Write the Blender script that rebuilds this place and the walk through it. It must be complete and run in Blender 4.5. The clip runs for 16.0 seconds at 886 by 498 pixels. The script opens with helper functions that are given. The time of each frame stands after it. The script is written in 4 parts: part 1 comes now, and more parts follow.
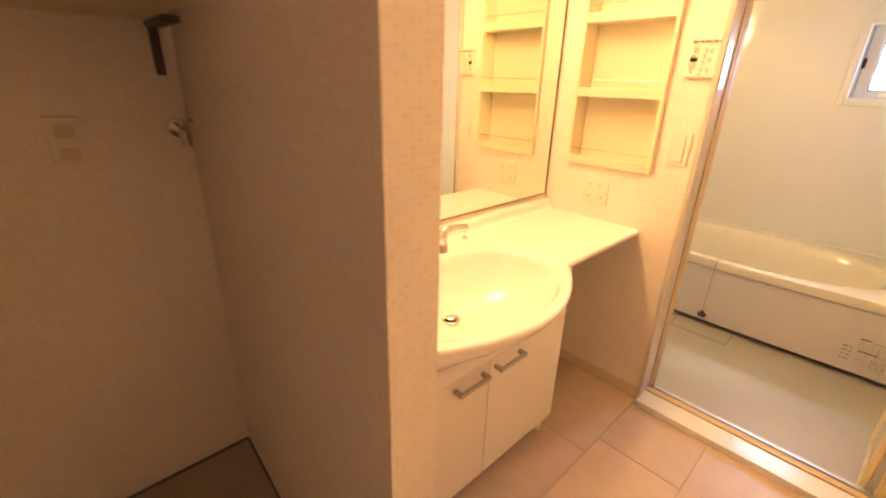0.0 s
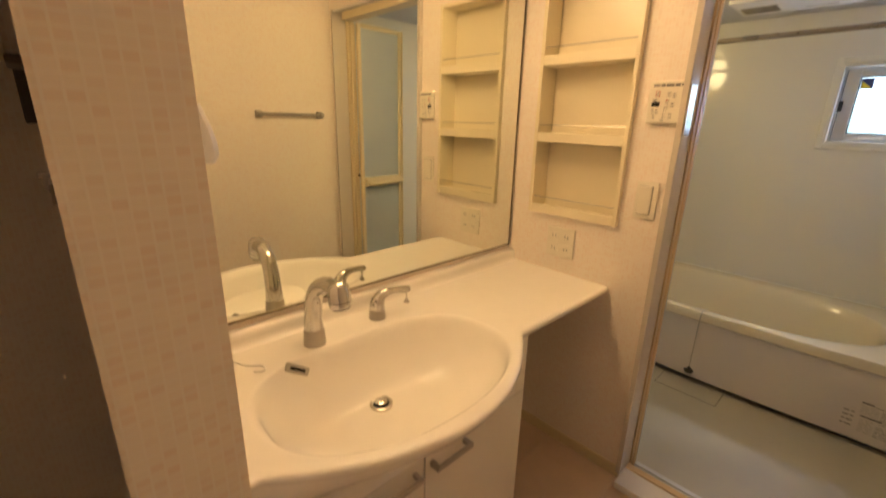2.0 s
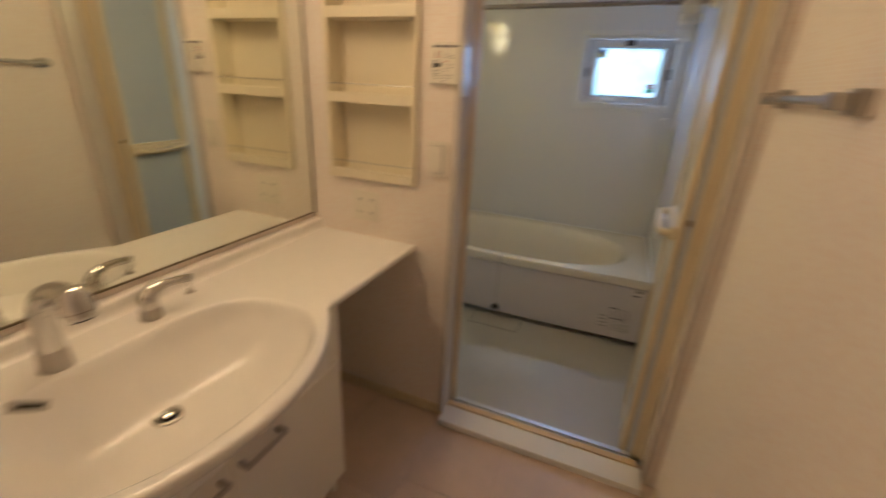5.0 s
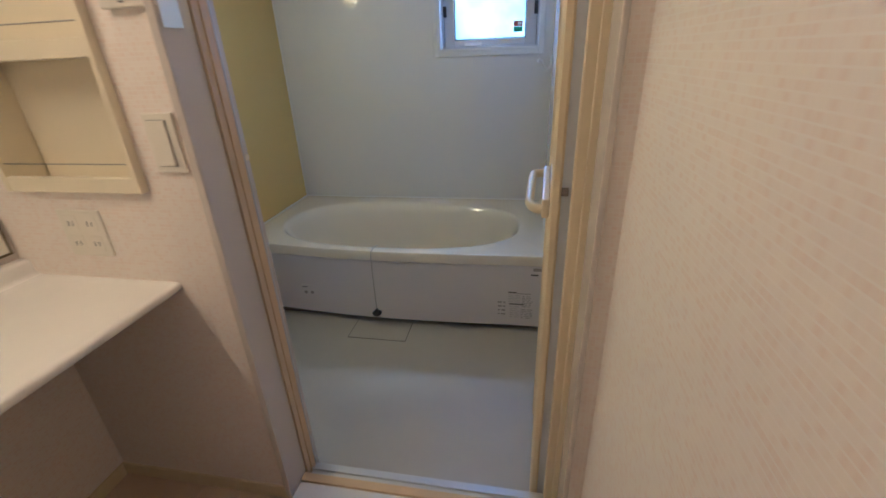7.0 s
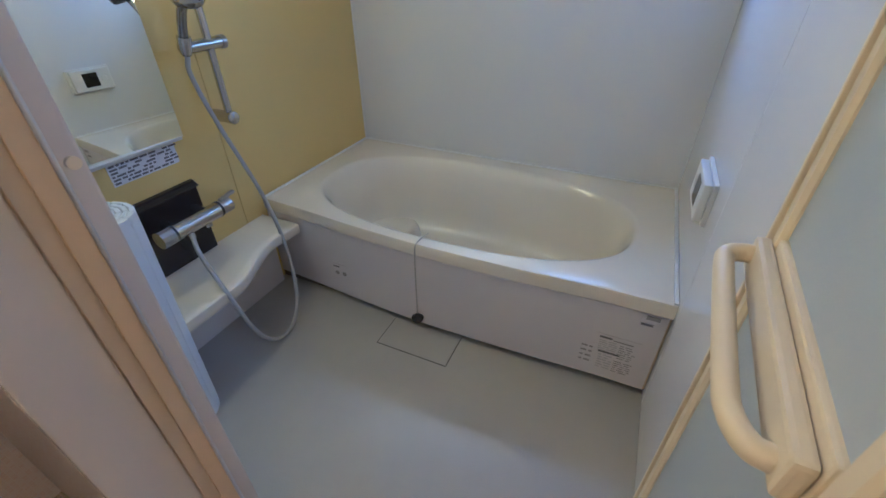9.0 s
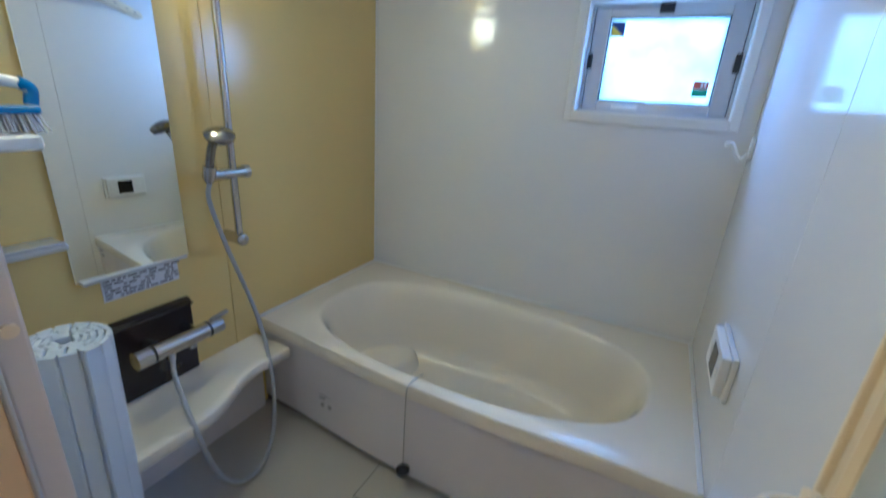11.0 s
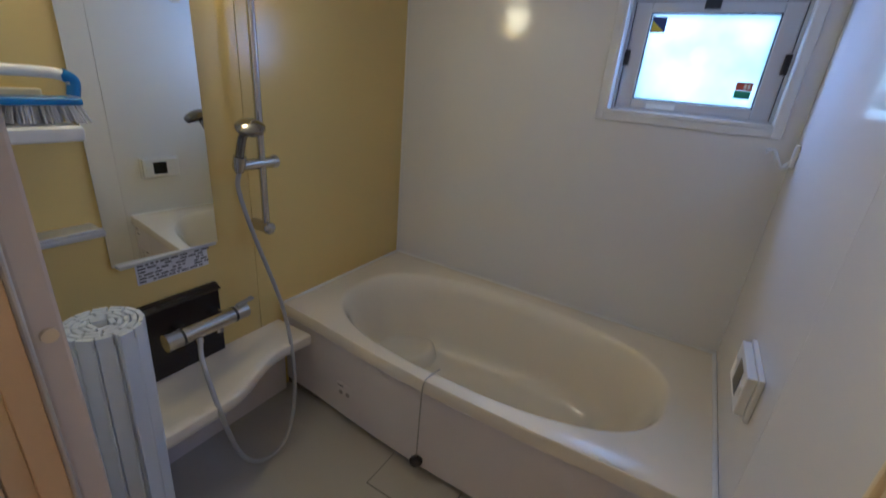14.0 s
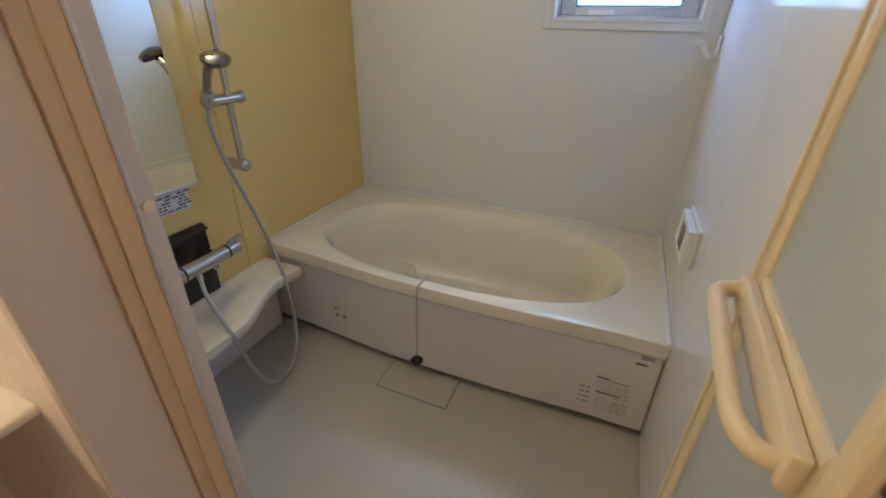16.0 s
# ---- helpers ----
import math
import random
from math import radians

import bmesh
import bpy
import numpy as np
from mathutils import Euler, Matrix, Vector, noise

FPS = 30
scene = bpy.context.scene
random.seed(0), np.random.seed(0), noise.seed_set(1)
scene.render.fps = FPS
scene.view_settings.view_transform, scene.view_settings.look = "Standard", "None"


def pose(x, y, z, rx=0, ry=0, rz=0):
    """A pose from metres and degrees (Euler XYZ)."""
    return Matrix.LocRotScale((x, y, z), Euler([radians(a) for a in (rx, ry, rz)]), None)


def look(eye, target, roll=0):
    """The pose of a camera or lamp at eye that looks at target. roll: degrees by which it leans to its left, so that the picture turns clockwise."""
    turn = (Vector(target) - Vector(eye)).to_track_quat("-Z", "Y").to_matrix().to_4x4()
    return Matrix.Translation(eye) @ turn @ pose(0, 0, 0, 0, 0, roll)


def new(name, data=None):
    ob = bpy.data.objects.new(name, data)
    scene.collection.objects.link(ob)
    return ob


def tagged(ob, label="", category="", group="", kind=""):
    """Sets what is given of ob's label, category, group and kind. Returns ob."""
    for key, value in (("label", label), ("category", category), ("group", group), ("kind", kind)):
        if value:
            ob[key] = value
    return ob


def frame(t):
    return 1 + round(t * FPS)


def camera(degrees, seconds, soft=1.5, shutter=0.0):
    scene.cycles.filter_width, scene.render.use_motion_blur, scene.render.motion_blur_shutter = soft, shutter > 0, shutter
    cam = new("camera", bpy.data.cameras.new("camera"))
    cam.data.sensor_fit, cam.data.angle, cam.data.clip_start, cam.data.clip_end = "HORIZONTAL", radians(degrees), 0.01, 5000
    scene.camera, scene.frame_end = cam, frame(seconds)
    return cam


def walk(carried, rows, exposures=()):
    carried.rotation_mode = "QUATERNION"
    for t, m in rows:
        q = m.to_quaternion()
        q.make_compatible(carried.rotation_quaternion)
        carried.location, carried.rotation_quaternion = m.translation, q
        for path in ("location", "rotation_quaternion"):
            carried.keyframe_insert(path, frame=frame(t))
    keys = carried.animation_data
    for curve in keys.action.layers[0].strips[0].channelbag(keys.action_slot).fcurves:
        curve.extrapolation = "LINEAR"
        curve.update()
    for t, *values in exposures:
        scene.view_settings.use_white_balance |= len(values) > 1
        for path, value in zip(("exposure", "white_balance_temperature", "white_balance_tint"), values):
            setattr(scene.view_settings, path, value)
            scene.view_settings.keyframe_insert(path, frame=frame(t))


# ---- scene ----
cam = camera(92.9, 16.0, soft=1.6, shutter=0.4)

PATH = [
    (0, (1.084, -1.68, 1.291), (-0.264, -0.404, 0.547), 1.5),
    (0.5, (1.097, -1.52, 1.271), (-0.177, -0.303, 0.325), 1.0),
    (1, (1.089, -1.415, 1.259), (-0.191, -0.284, 0.218), 1.9),
    (1.5, (1.069, -1.405, 1.264), (-0.272, -0.193, 0.408), 2.9),
    (2, (1.058, -1.422, 1.313), (-0.316, -0.092, 0.729), 1.4),
    (2.5, (1.048, -1.423, 1.354), (-0.393, -0.083, 1.0), 1.0),
    (3, (1.058, -1.419, 1.346), (-0.377, -0.121, 0.84), 0.2),
    (3.5, (1.052, -1.406, 1.322), (-0.33, -0.184, 0.55), 0.5),
    (4, (1.043, -1.401, 1.31), (-0.289, -0.166, 0.473), 0.8),
    (4.5, (1.04, -1.39, 1.303), (-0.217, -0.076, 0.47), 1.3),
    (5, (1.106, -1.336, 1.322), (0.412, 0.391, 0.591), 2.9),
    (5.2, (1.153, -1.389, 1.297), (0.729, 0.447, 0.627), 1.8),
    (7.3, (1.251, -0.61, 1.222), (0.886, 1.152, 0.349), -3.0),
    (7.5, (1.244, -0.519, 1.231), (0.785, 1.205, 0.328), -2.5),
    (8, (1.196, -0.329, 1.2), (0.524, 1.243, 0.162), -3.7),
    (8.2, (1.162, -0.258, 1.203), (0.507, 1.297, 0.129), -1.4),
    (10.3, (1.149, 0.007, 1.189), (0.444, 1.469, 0.021), 0.1),
    (10.5, (1.15, 0.019, 1.2), (0.404, 1.529, 0.121), 0.6),
    (11, (1.133, 0.01, 1.254), (0.295, 1.7, 0.591), 3.7),
    (11.5, (1.114, -0.006, 1.285), (0.204, 1.764, 1.085), 5.0),
    (12, (1.112, -0.011, 1.301), (0.153, 1.743, 1.345), 5.8),
    (12.5, (1.111, -0.016, 1.314), (0.153, 1.732, 1.471), 7.0),
    (13, (1.126, -0.011, 1.327), (0.142, 1.726, 1.449), 7.5),
    (13.5, (1.145, 0.006, 1.31), (0.13, 1.695, 0.968), 6.4),
    (14, (1.123, 0.023, 1.292), (0.209, 1.643, 0.557), 5.2),
    (14.5, (1.125, 0.037, 1.267), (0.281, 1.593, 0.335), 3.9),
    (15, (1.127, 0.024, 1.255), (0.304, 1.551, 0.261), 3.2),
    (15.5, (1.111, -0.038, 1.241), (0.324, 1.524, 0.272), 2.4),
    (16, (1.124, -0.163, 1.222), (0.453, 1.467, 0.277), 1.1),
]
EXPOSURES = [(0.0, 1.35, 8000, 22), (0.5, 1.08, 7700, 16), (1.0, 0.6, 7100, 12), (2.0, 0.12, 6700, 10), (3.0, -0.13, 6500, 10), (4.0, -0.2, 6200, 10), (4.5, -0.22, 5950, 10), (5.2, -0.3, 5200, 10), (7.3, 0.08, 4400, 10),
             (8.2, 0.25, 4200, 11), (10.5, 0.48, 4200, 9), (11.0, 0.3, 4180, 6), (11.5, -0.12, 4300, 7), (12.0, -0.8, 4600, 10), (13.2, -0.93, 4700, 10), (14.0, -0.35, 4800, 15), (14.5, -0.04, 4800, 16), (15.5, 0.2, 4950, 13), (16.0, 0.30, 5050, 10)]
DAYLIGHT = 20.5
walk(cam, [(t, look(eye, target, roll)) for t, eye, target, roll in PATH], EXPOSURES)

# ---- world and light ----
world = bpy.data.worlds.new("sky")
scene.world = world
world.use_nodes = True
wn = world.node_tree
sky = wn.nodes.new("ShaderNodeTexSky")
sky.sky_type = "NISHITA"
sky.sun_disc = False
sky.sun_elevation, sky.sun_rotation = radians(40), radians(200)
wn.links.new(sky.outputs["Color"], wn.nodes["Background"].inputs["Color"])
wn.nodes["Background"].inputs["Strength"].default_value = 0.1


def lamp(name, kind, m, energy, color, **more):
    data = bpy.data.lights.new(name, kind)
    data.energy, data.color = energy, color
    for key, value in more.items():
        if key == "size":
            data.size = value
        elif key == "size_y":
            data.shape, data.size_y = "RECTANGLE", value
        elif key == "radius":
            data.shadow_soft_size = value
        elif key == "angle":
            data.angle = value
    ob = new(name, data)
    ob.matrix_basis = m
    return ob


lamp("overcast_sun", "SUN", look((2, 6, 6), (1, 2, 1)), 1.0, (1, 0.97, 0.92), angle=radians(12))
lamp("daylight_at_window", "AREA", look((1.03, 2.12, 1.47), (1.03, 1.0, 1.40)), DAYLIGHT, (0.47, 0.60, 1.0), size=0.8, size_y=0.6)

# ---- materials ----


def mat(name, color, rough=0.5, metal=0.0, var=0.06, scale=6.0, fine=180.0, bump=0.05, spec=0.5, coat=0.0):
    """Two scales of variation: soft blotches and a fine grain, with a slight relief."""
    m = bpy.data.materials.new(name)
    m.use_nodes = True
    nt = m.node_tree
    b = nt.nodes["Principled BSDF"]
    b.inputs["Metallic"].default_value = metal
    b.inputs["Specular IOR Level"].default_value = spec
    b.inputs["Coat Weight"].default_value = coat
    tc = nt.nodes.new("ShaderNodeTexCoord")
    n1 = nt.nodes.new("ShaderNodeTexNoise")
    n1.inputs["Scale"].default_value, n1.inputs["Detail"].default_value = scale, 4
    n2 = nt.nodes.new("ShaderNodeTexNoise")
    n2.inputs["Scale"].default_value, n2.inputs["Detail"].default_value = fine, 2
    nt.links.new(tc.outputs["Object"], n1.inputs["Vector"])
    nt.links.new(tc.outputs["Object"], n2.inputs["Vector"])
    mx = nt.nodes.new("ShaderNodeMix")
    mx.data_type = "RGBA"
    mx.inputs[6].default_value = (*[c * (1 - var) for c in color], 1)
    mx.inputs[7].default_value = (*[min(1, c * (1 + var)) for c in color], 1)
    nt.links.new(n1.outputs["Fac"], mx.inputs[0])
    nt.links.new(mx.outputs[2], b.inputs["Base Color"])
    rr = nt.nodes.new("ShaderNodeMapRange")
    rr.inputs["To Min"].default_value, rr.inputs["To Max"].default_value = max(0, rough * 0.8), min(1, rough * 1.2)
    nt.links.new(n1.outputs["Fac"], rr.inputs["Value"])
    nt.links.new(rr.outputs[0], b.inputs["Roughness"])
    if bump:
        bp = nt.nodes.new("ShaderNodeBump")
        bp.inputs["Strength"].default_value, bp.inputs["Distance"].default_value = bump, 0.002
        nt.links.new(n2.outputs["Fac"], bp.inputs["Height"])
        nt.links.new(bp.outputs["Normal"], b.inputs["Normal"])
    return m


def wallpaper():
    """Cream vinyl wallpaper with a small embossed mosaic, some squares pinker than the rest."""
    m = mat("wallpaper", (0.88, 0.81, 0.73), 0.62, var=0.04, scale=3)
    nt = m.node_tree
    b = nt.nodes["Principled BSDF"]
    tc = [n for n in nt.nodes if n.type == "TEX_COORD"][0]
    sep = nt.nodes.new("ShaderNodeSeparateXYZ")
    nt.links.new(tc.outputs["Object"], sep.inputs[0])
    add = nt.nodes.new("ShaderNodeMath")
    nt.links.new(sep.outputs[0], add.inputs[0])
    nt.links.new(sep.outputs[1], add.inputs[1])
    com = nt.nodes.new("ShaderNodeCombineXYZ")
    nt.links.new(add.outputs[0], com.inputs[0])
    nt.links.new(sep.outputs[2], com.inputs[1])
    br = nt.nodes.new("ShaderNodeTexBrick")
    br.offset, br.squash = 0.0, 1.0
    br.inputs["Scale"].default_value = 1.0
    br.inputs["Brick Width"].default_value, br.inputs["Row Height"].default_value = 0.0105, 0.0085
    br.inputs["Mortar Size"].default_value, br.inputs["Mortar Smooth"].default_value = 0.0011, 0.4
    br.inputs["Color1"].default_value = (0.87, 0.79, 0.70, 1)
    br.inputs["Color2"].default_value = (0.81, 0.65, 0.54, 1)
    br.inputs["Mortar"].default_value = (0.89, 0.82, 0.74, 1)
    br.inputs["Bias"].default_value = -0.3
    nt.links.new(com.outputs[0], br.inputs["Vector"])
    mx = [n for n in nt.nodes if n.type == "MIX"][0]
    mul = nt.nodes.new("ShaderNodeMix")
    mul.data_type = "RGBA"
    mul.inputs[0].default_value = 0.75
    nt.links.new(mx.outputs[2], mul.inputs[6])
    nt.links.new(br.outputs["Color"], mul.inputs[7])
    nt.links.new(mul.outputs[2], b.inputs["Base Color"])
    bp = [n for n in nt.nodes if n.type == "BUMP"][0]
    bp2 = nt.nodes.new("ShaderNodeBump")
    bp2.invert = True
    bp2.inputs["Strength"].default_value, bp2.inputs["Distance"].default_value = 0.08, 0.001
    nt.links.new(br.outputs["Fac"], bp2.inputs["Height"])
    nt.links.new(bp.outputs["Normal"], bp2.inputs["Normal"])
    nt.links.new(bp2.outputs["Normal"], b.inputs["Normal"])
    return m


def striped_panel(name, color, rough, stretch=(90, 90, 1.5), relief=0.04):
    """Glossy laminated bathroom panel with very fine lines, upright or level."""
    m = mat(name, color, rough, var=0.03, scale=2.0, bump=0.0)
    nt = m.node_tree
    tc = [n for n in nt.nodes if n.type == "TEX_COORD"][0]
    mp = nt.nodes.new("ShaderNodeMapping")
    mp.inputs["Scale"].default_value = stretch
    nt.links.new(tc.outputs["Object"], mp.inputs["Vector"])
    n = nt.nodes.new("ShaderNodeTexNoise")
    n.inputs["Scale"].default_value, n.inputs["Detail"].default_value = 1.0, 3
    nt.links.new(mp.outputs[0], n.inputs["Vector"])
    bp = nt.nodes.new("ShaderNodeBump")
    bp.inputs["Strength"].default_value, bp.inputs["Distance"].default_value = relief, 0.001
    nt.links.new(n.outputs["Fac"], bp.inputs["Height"])
    nt.links.new(bp.outputs["Normal"], nt.nodes["Principled BSDF"].inputs["Normal"])
    return m


def glow(name, color, strength):
    m = bpy.data.materials.new(name)
    m.use_nodes = True
    b = m.node_tree.nodes["Principled BSDF"]
    b.inputs["Base Color"].default_value = (0.9, 0.88, 0.8, 1)
    b.inputs["Emission Color"].default_value = (*color, 1)
    b.inputs["Emission Strength"].default_value = strength
    return m


def frosted():
    """Patterned glass: light comes through scattered, a soft shine outside and in."""
    m = mat("frosted_glass", (0.80, 0.93, 0.90), 0.15, var=0.05, scale=5)
    nt = m.node_tree
    b = nt.nodes["Principled BSDF"]
    tr = nt.nodes.new("ShaderNodeBsdfTranslucent")
    n = nt.nodes.new("ShaderNodeTexNoise")
    n.inputs["Scale"].default_value, n.inputs["Detail"].default_value = 5.0, 3
    tc = [k for k in nt.nodes if k.type == "TEX_COORD"][0]
    nt.links.new(tc.outputs["Object"], n.inputs["Vector"])
    cr = nt.nodes.new("ShaderNodeValToRGB")
    cr.color_ramp.elements[0].position, cr.color_ramp.elements[0].color = 0.35, (0.30, 0.37, 0.27, 1)
    cr.color_ramp.elements[1].position, cr.color_ramp.elements[1].color = 0.62, (0.46, 0.49, 0.40, 1)
    nt.links.new(n.outputs["Fac"], cr.inputs[0])
    nt.links.new(cr.outputs[0], tr.inputs["Color"])
    mx = nt.nodes.new("ShaderNodeMixShader")
    mx.inputs[0].default_value = 0.85
    nt.links.new(b.outputs[0], mx.inputs[1])
    nt.links.new(tr.outputs[0], mx.inputs[2])
    nt.links.new(mx.outputs[0], nt.nodes["Material Output"].inputs["Surface"])
    return m


def translucent_plastic():
    """Milky embossed door pane."""
    m = mat("milky_pane", (0.72, 0.76, 0.78), 0.3, var=0.04, scale=8, fine=260, bump=0.3)
    nt = m.node_tree
    b = nt.nodes["Principled BSDF"]
    tr = nt.nodes.new("ShaderNodeBsdfTranslucent")
    tr.inputs["Color"].default_value = (0.75, 0.8, 0.82, 1)
    mx = nt.nodes.new("ShaderNodeMixShader")
    mx.inputs[0].default_value = 0.4
    nt.links.new(b.outputs[0], mx.inputs[1])
    nt.links.new(tr.outputs[0], mx.inputs[2])
    nt.links.new(mx.outputs[0], nt.nodes["Material Output"].inputs["Surface"])
    return m


def floor_tile():
    """Pinkish beige vinyl tile; each piece a little lighter or darker."""
    m = mat("floor_vinyl", (0.65, 0.50, 0.40), 0.34, var=0.10, scale=14, fine=300, bump=0.12)
    nt = m.node_tree
    mx = [n for n in nt.nodes if n.type == "MIX"][0]
    oi = nt.nodes.new("ShaderNodeObjectInfo")
    mr = nt.nodes.new("ShaderNodeMapRange")
    mr.inputs["To Min"].default_value, mr.inputs["To Max"].default_value = 0.94, 1.05
    nt.links.new(oi.outputs["Random"], mr.inputs["Value"])
    hs = nt.nodes.new("ShaderNodeHueSaturation")
    nt.links.new(mr.outputs[0], hs.inputs["Value"])
    nt.links.new(mx.outputs[2], hs.inputs["Color"])
    nt.links.new(hs.outputs[0], nt.nodes["Principled BSDF"].inputs["Base Color"])
    return m


PAPER = wallpaper()
CEILING = mat("ceiling_paper", (0.86, 0.82, 0.76), 0.7, fine=220, bump=0.2)
TILE = floor_tile()
GROUT = mat("floor_joint", (0.44, 0.34, 0.27), 0.8)
PAN = mat("alcove_floor", (0.42, 0.34, 0.27), 0.4, var=0.1)
TRIM = mat("cream_trim", (0.74, 0.63, 0.42), 0.32, var=0.05, bump=0.03)
TAN = mat("tan_edge_trim", (0.64, 0.47, 0.27), 0.5, var=0.08)
GLOSSWHITE = mat("glossy_white_trim", (0.80, 0.78, 0.76), 0.14, var=0.03, bump=0.02)
STONE = mat("cast_marble_counter", (0.91, 0.875, 0.82), 0.2, var=0.02, scale=20, bump=0.01, coat=0.2)
DOORWHITE = mat("cream_cabinet_laminate", (0.80, 0.75, 0.66), 0.3, var=0.02, bump=0.03)
SHELFMAT = mat("cream_shelf_plastic", (0.82, 0.74, 0.55), 0.3, var=0.03, bump=0.03)
CHROME = mat("chrome", (0.60, 0.59, 0.57), 0.06, metal=1.0, var=0.02, bump=0.0)
DARKCHROME = mat("dark_chrome", (0.34, 0.32, 0.30), 0.12, metal=1.0, var=0.05, bump=0.0)
BATHCHROME = mat("dull_chrome", (0.56, 0.54, 0.51), 0.2, metal=1.0, var=0.05, bump=0.0)
POLISHED = mat("polished_steel", (0.84, 0.86, 0.88), 0.12, metal=1.0, var=0.02, bump=0.0)
DARKMETAL = mat("dark_painted_metal", (0.10, 0.08, 0.07), 0.4, var=0.1)
SATIN = mat("satin_metal", (0.46, 0.43, 0.39), 0.32, metal=1.0, var=0.05, bump=0.02)
STEEL = mat("stainless_rod", (0.36, 0.31, 0.26), 0.28, metal=1.0, var=0.08, bump=0.02)
ALU = mat("silver_anodised_aluminium", (0.62, 0.63, 0.65), 0.35, metal=0.7, var=0.03)
PALEALU = mat("pale_anodised_strip", (0.66, 0.70, 0.76), 0.4, metal=0.2, var=0.04)
MIRROR = mat("mirror_silver", (0.87, 0.89, 0.81), 0.005, metal=1.0, var=0.0, bump=0.0)
BRASSLINE = mat("mirror_edge", (0.20, 0.16, 0.10), 0.4, metal=0.6)
PLATE = mat("cream_switch_plastic", (0.82, 0.77, 0.66), 0.35, var=0.02, bump=0.02)
DARK = mat("dark_display", (0.015, 0.014, 0.013), 0.15, var=0.1)
INK = mat("grey_print", (0.16, 0.15, 0.15), 0.6, var=0.1)
PALEINK = mat("faint_grey_print", (0.52, 0.49, 0.46), 0.6, var=0.1)
SOFTINK = mat("pale_grey_print", (0.36, 0.33, 0.30), 0.6, var=0.1)
REDINK = mat("red_print", (0.45, 0.09, 0.05), 0.6)
BLACK = mat("black_plastic", (0.018, 0.016, 0.016), 0.28, var=0.15)
BROWNBLACK = mat("dark_brown_panel", (0.022, 0.015, 0.012), 0.22, var=0.2, bump=0.02)
BATHWHITE = striped_panel("white_bath_panel", (0.78, 0.77, 0.76), 0.10)
BATHSIDE = striped_panel("white_ribbed_bath_panel", (0.78, 0.77, 0.76), 0.10, (3, 3, 150), 0.10)
BATHYELLOW = striped_panel("yellow_bath_panel", (0.74, 0.565, 0.20), 0.16)
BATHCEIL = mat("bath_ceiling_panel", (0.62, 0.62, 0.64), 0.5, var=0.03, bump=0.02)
BATHFLOOR = mat("bath_floor", (0.47, 0.44, 0.38), 0.42, var=0.06, scale=9, fine=240, bump=0.35)
TUB = mat("white_bathtub_acrylic", (0.83, 0.76, 0.62), 0.13, var=0.02, bump=0.0, coat=0.3)
APRON = mat("white_apron_panel", (0.78, 0.73, 0.70), 0.25, var=0.02, bump=0.02)
JOINT = mat("grey_sealant", (0.16, 0.15, 0.14), 0.7)
WHITEPL = mat("white_plastic", (0.78, 0.77, 0.74), 0.3, var=0.03)
IVORY = mat("ivory_plastic", (0.76, 0.68, 0.50), 0.35, var=0.05)
ROLL = mat("pale_blue_white_slat", (0.74, 0.77, 0.80), 0.35, var=0.05, bump=0.06)
BLUE = mat("blue_plastic", (0.02, 0.19, 0.50), 0.3)
BRISTLE = mat("white_bristles", (0.78, 0.76, 0.72), 0.8, bump=0.3)
PAPERLABEL = mat("white_sticker", (0.72, 0.71, 0.72), 0.5)
YELLOWST = mat("yellow_sticker", (0.75, 0.62, 0.05), 0.5)
NAVYST = mat("navy_sticker", (0.04, 0.06, 0.20), 0.5)
GREENST = mat("green_sticker", (0.05, 0.33, 0.16), 0.5)
HOSE = mat("grey_hose", (0.42, 0.42, 0.42), 0.35, metal=0.3, bump=0.0)
FROST = frosted()
PANE = translucent_plastic()
GLOWWARM = glow("lit_lamp_cover", (1.0, 0.78, 0.37), 26.0)
DULLTAN = mat("dull_tan_trim", (0.60, 0.46, 0.29), 0.5, var=0.05)
LINING = mat("beige_jamb_lining", (0.63, 0.57, 0.51), 0.16, var=0.03, bump=0.02)
GLOWTUBE = glow("lit_tube_cover", (1.0, 0.67, 0.34), 30.0)

# ---- building helpers ----


def mesh_of(bm, name):
    me = bpy.data.meshes.new(name)
    bm.to_mesh(me)
    bm.free()
    return me


def put(name, bm, material, smooth=False):
    me = mesh_of(bm, name)
    me.materials.append(material)
    if smooth:
        me.shade_smooth()
        if smooth != "soft":
            me.set_sharp_from_angle(angle=radians(42))
    return new(name, me)


def part(name, bm, material, parent, label="", smooth=False):
    """One mesh under a thing or under a part; its vertices are in world metres."""
    ob = put(name, bm, material, smooth)
    ob.parent = parent
    if parent.type == "EMPTY":
        ob.matrix_parent_inverse = Matrix.Translation(-parent.location)
    if label:
        tagged(ob, label)
    return ob


def thing(name, base, label, category, group="", kind=""):
    ob = new(name)
    ob.empty_display_size = 0.05
    ob.location = base
    return tagged(ob, label, category, group, kind)


def structure(name, bm, material, label, category, smooth=False):
    return tagged(put(name, bm, material, smooth), label, category, kind="structure")


def box(x0, x1, y0, y1, z0, z1, bevel=0.0, seg=2, bm=None):
    bm2 = bmesh.new()
    bmesh.ops.create_cube(bm2, size=1)
    for v in bm2.verts:
        v.co = Vector(((x0 + x1) / 2 + v.co.x * (x1 - x0), (y0 + y1) / 2 + v.co.y * (y1 - y0), (z0 + z1) / 2 + v.co.z * (z1 - z0)))
    if bevel:
        bmesh.ops.bevel(bm2, geom=bm2.edges[:], offset=bevel, segments=seg, affect="EDGES", profile=0.6)
    return bm2 if bm is None else join(bm, bm2)


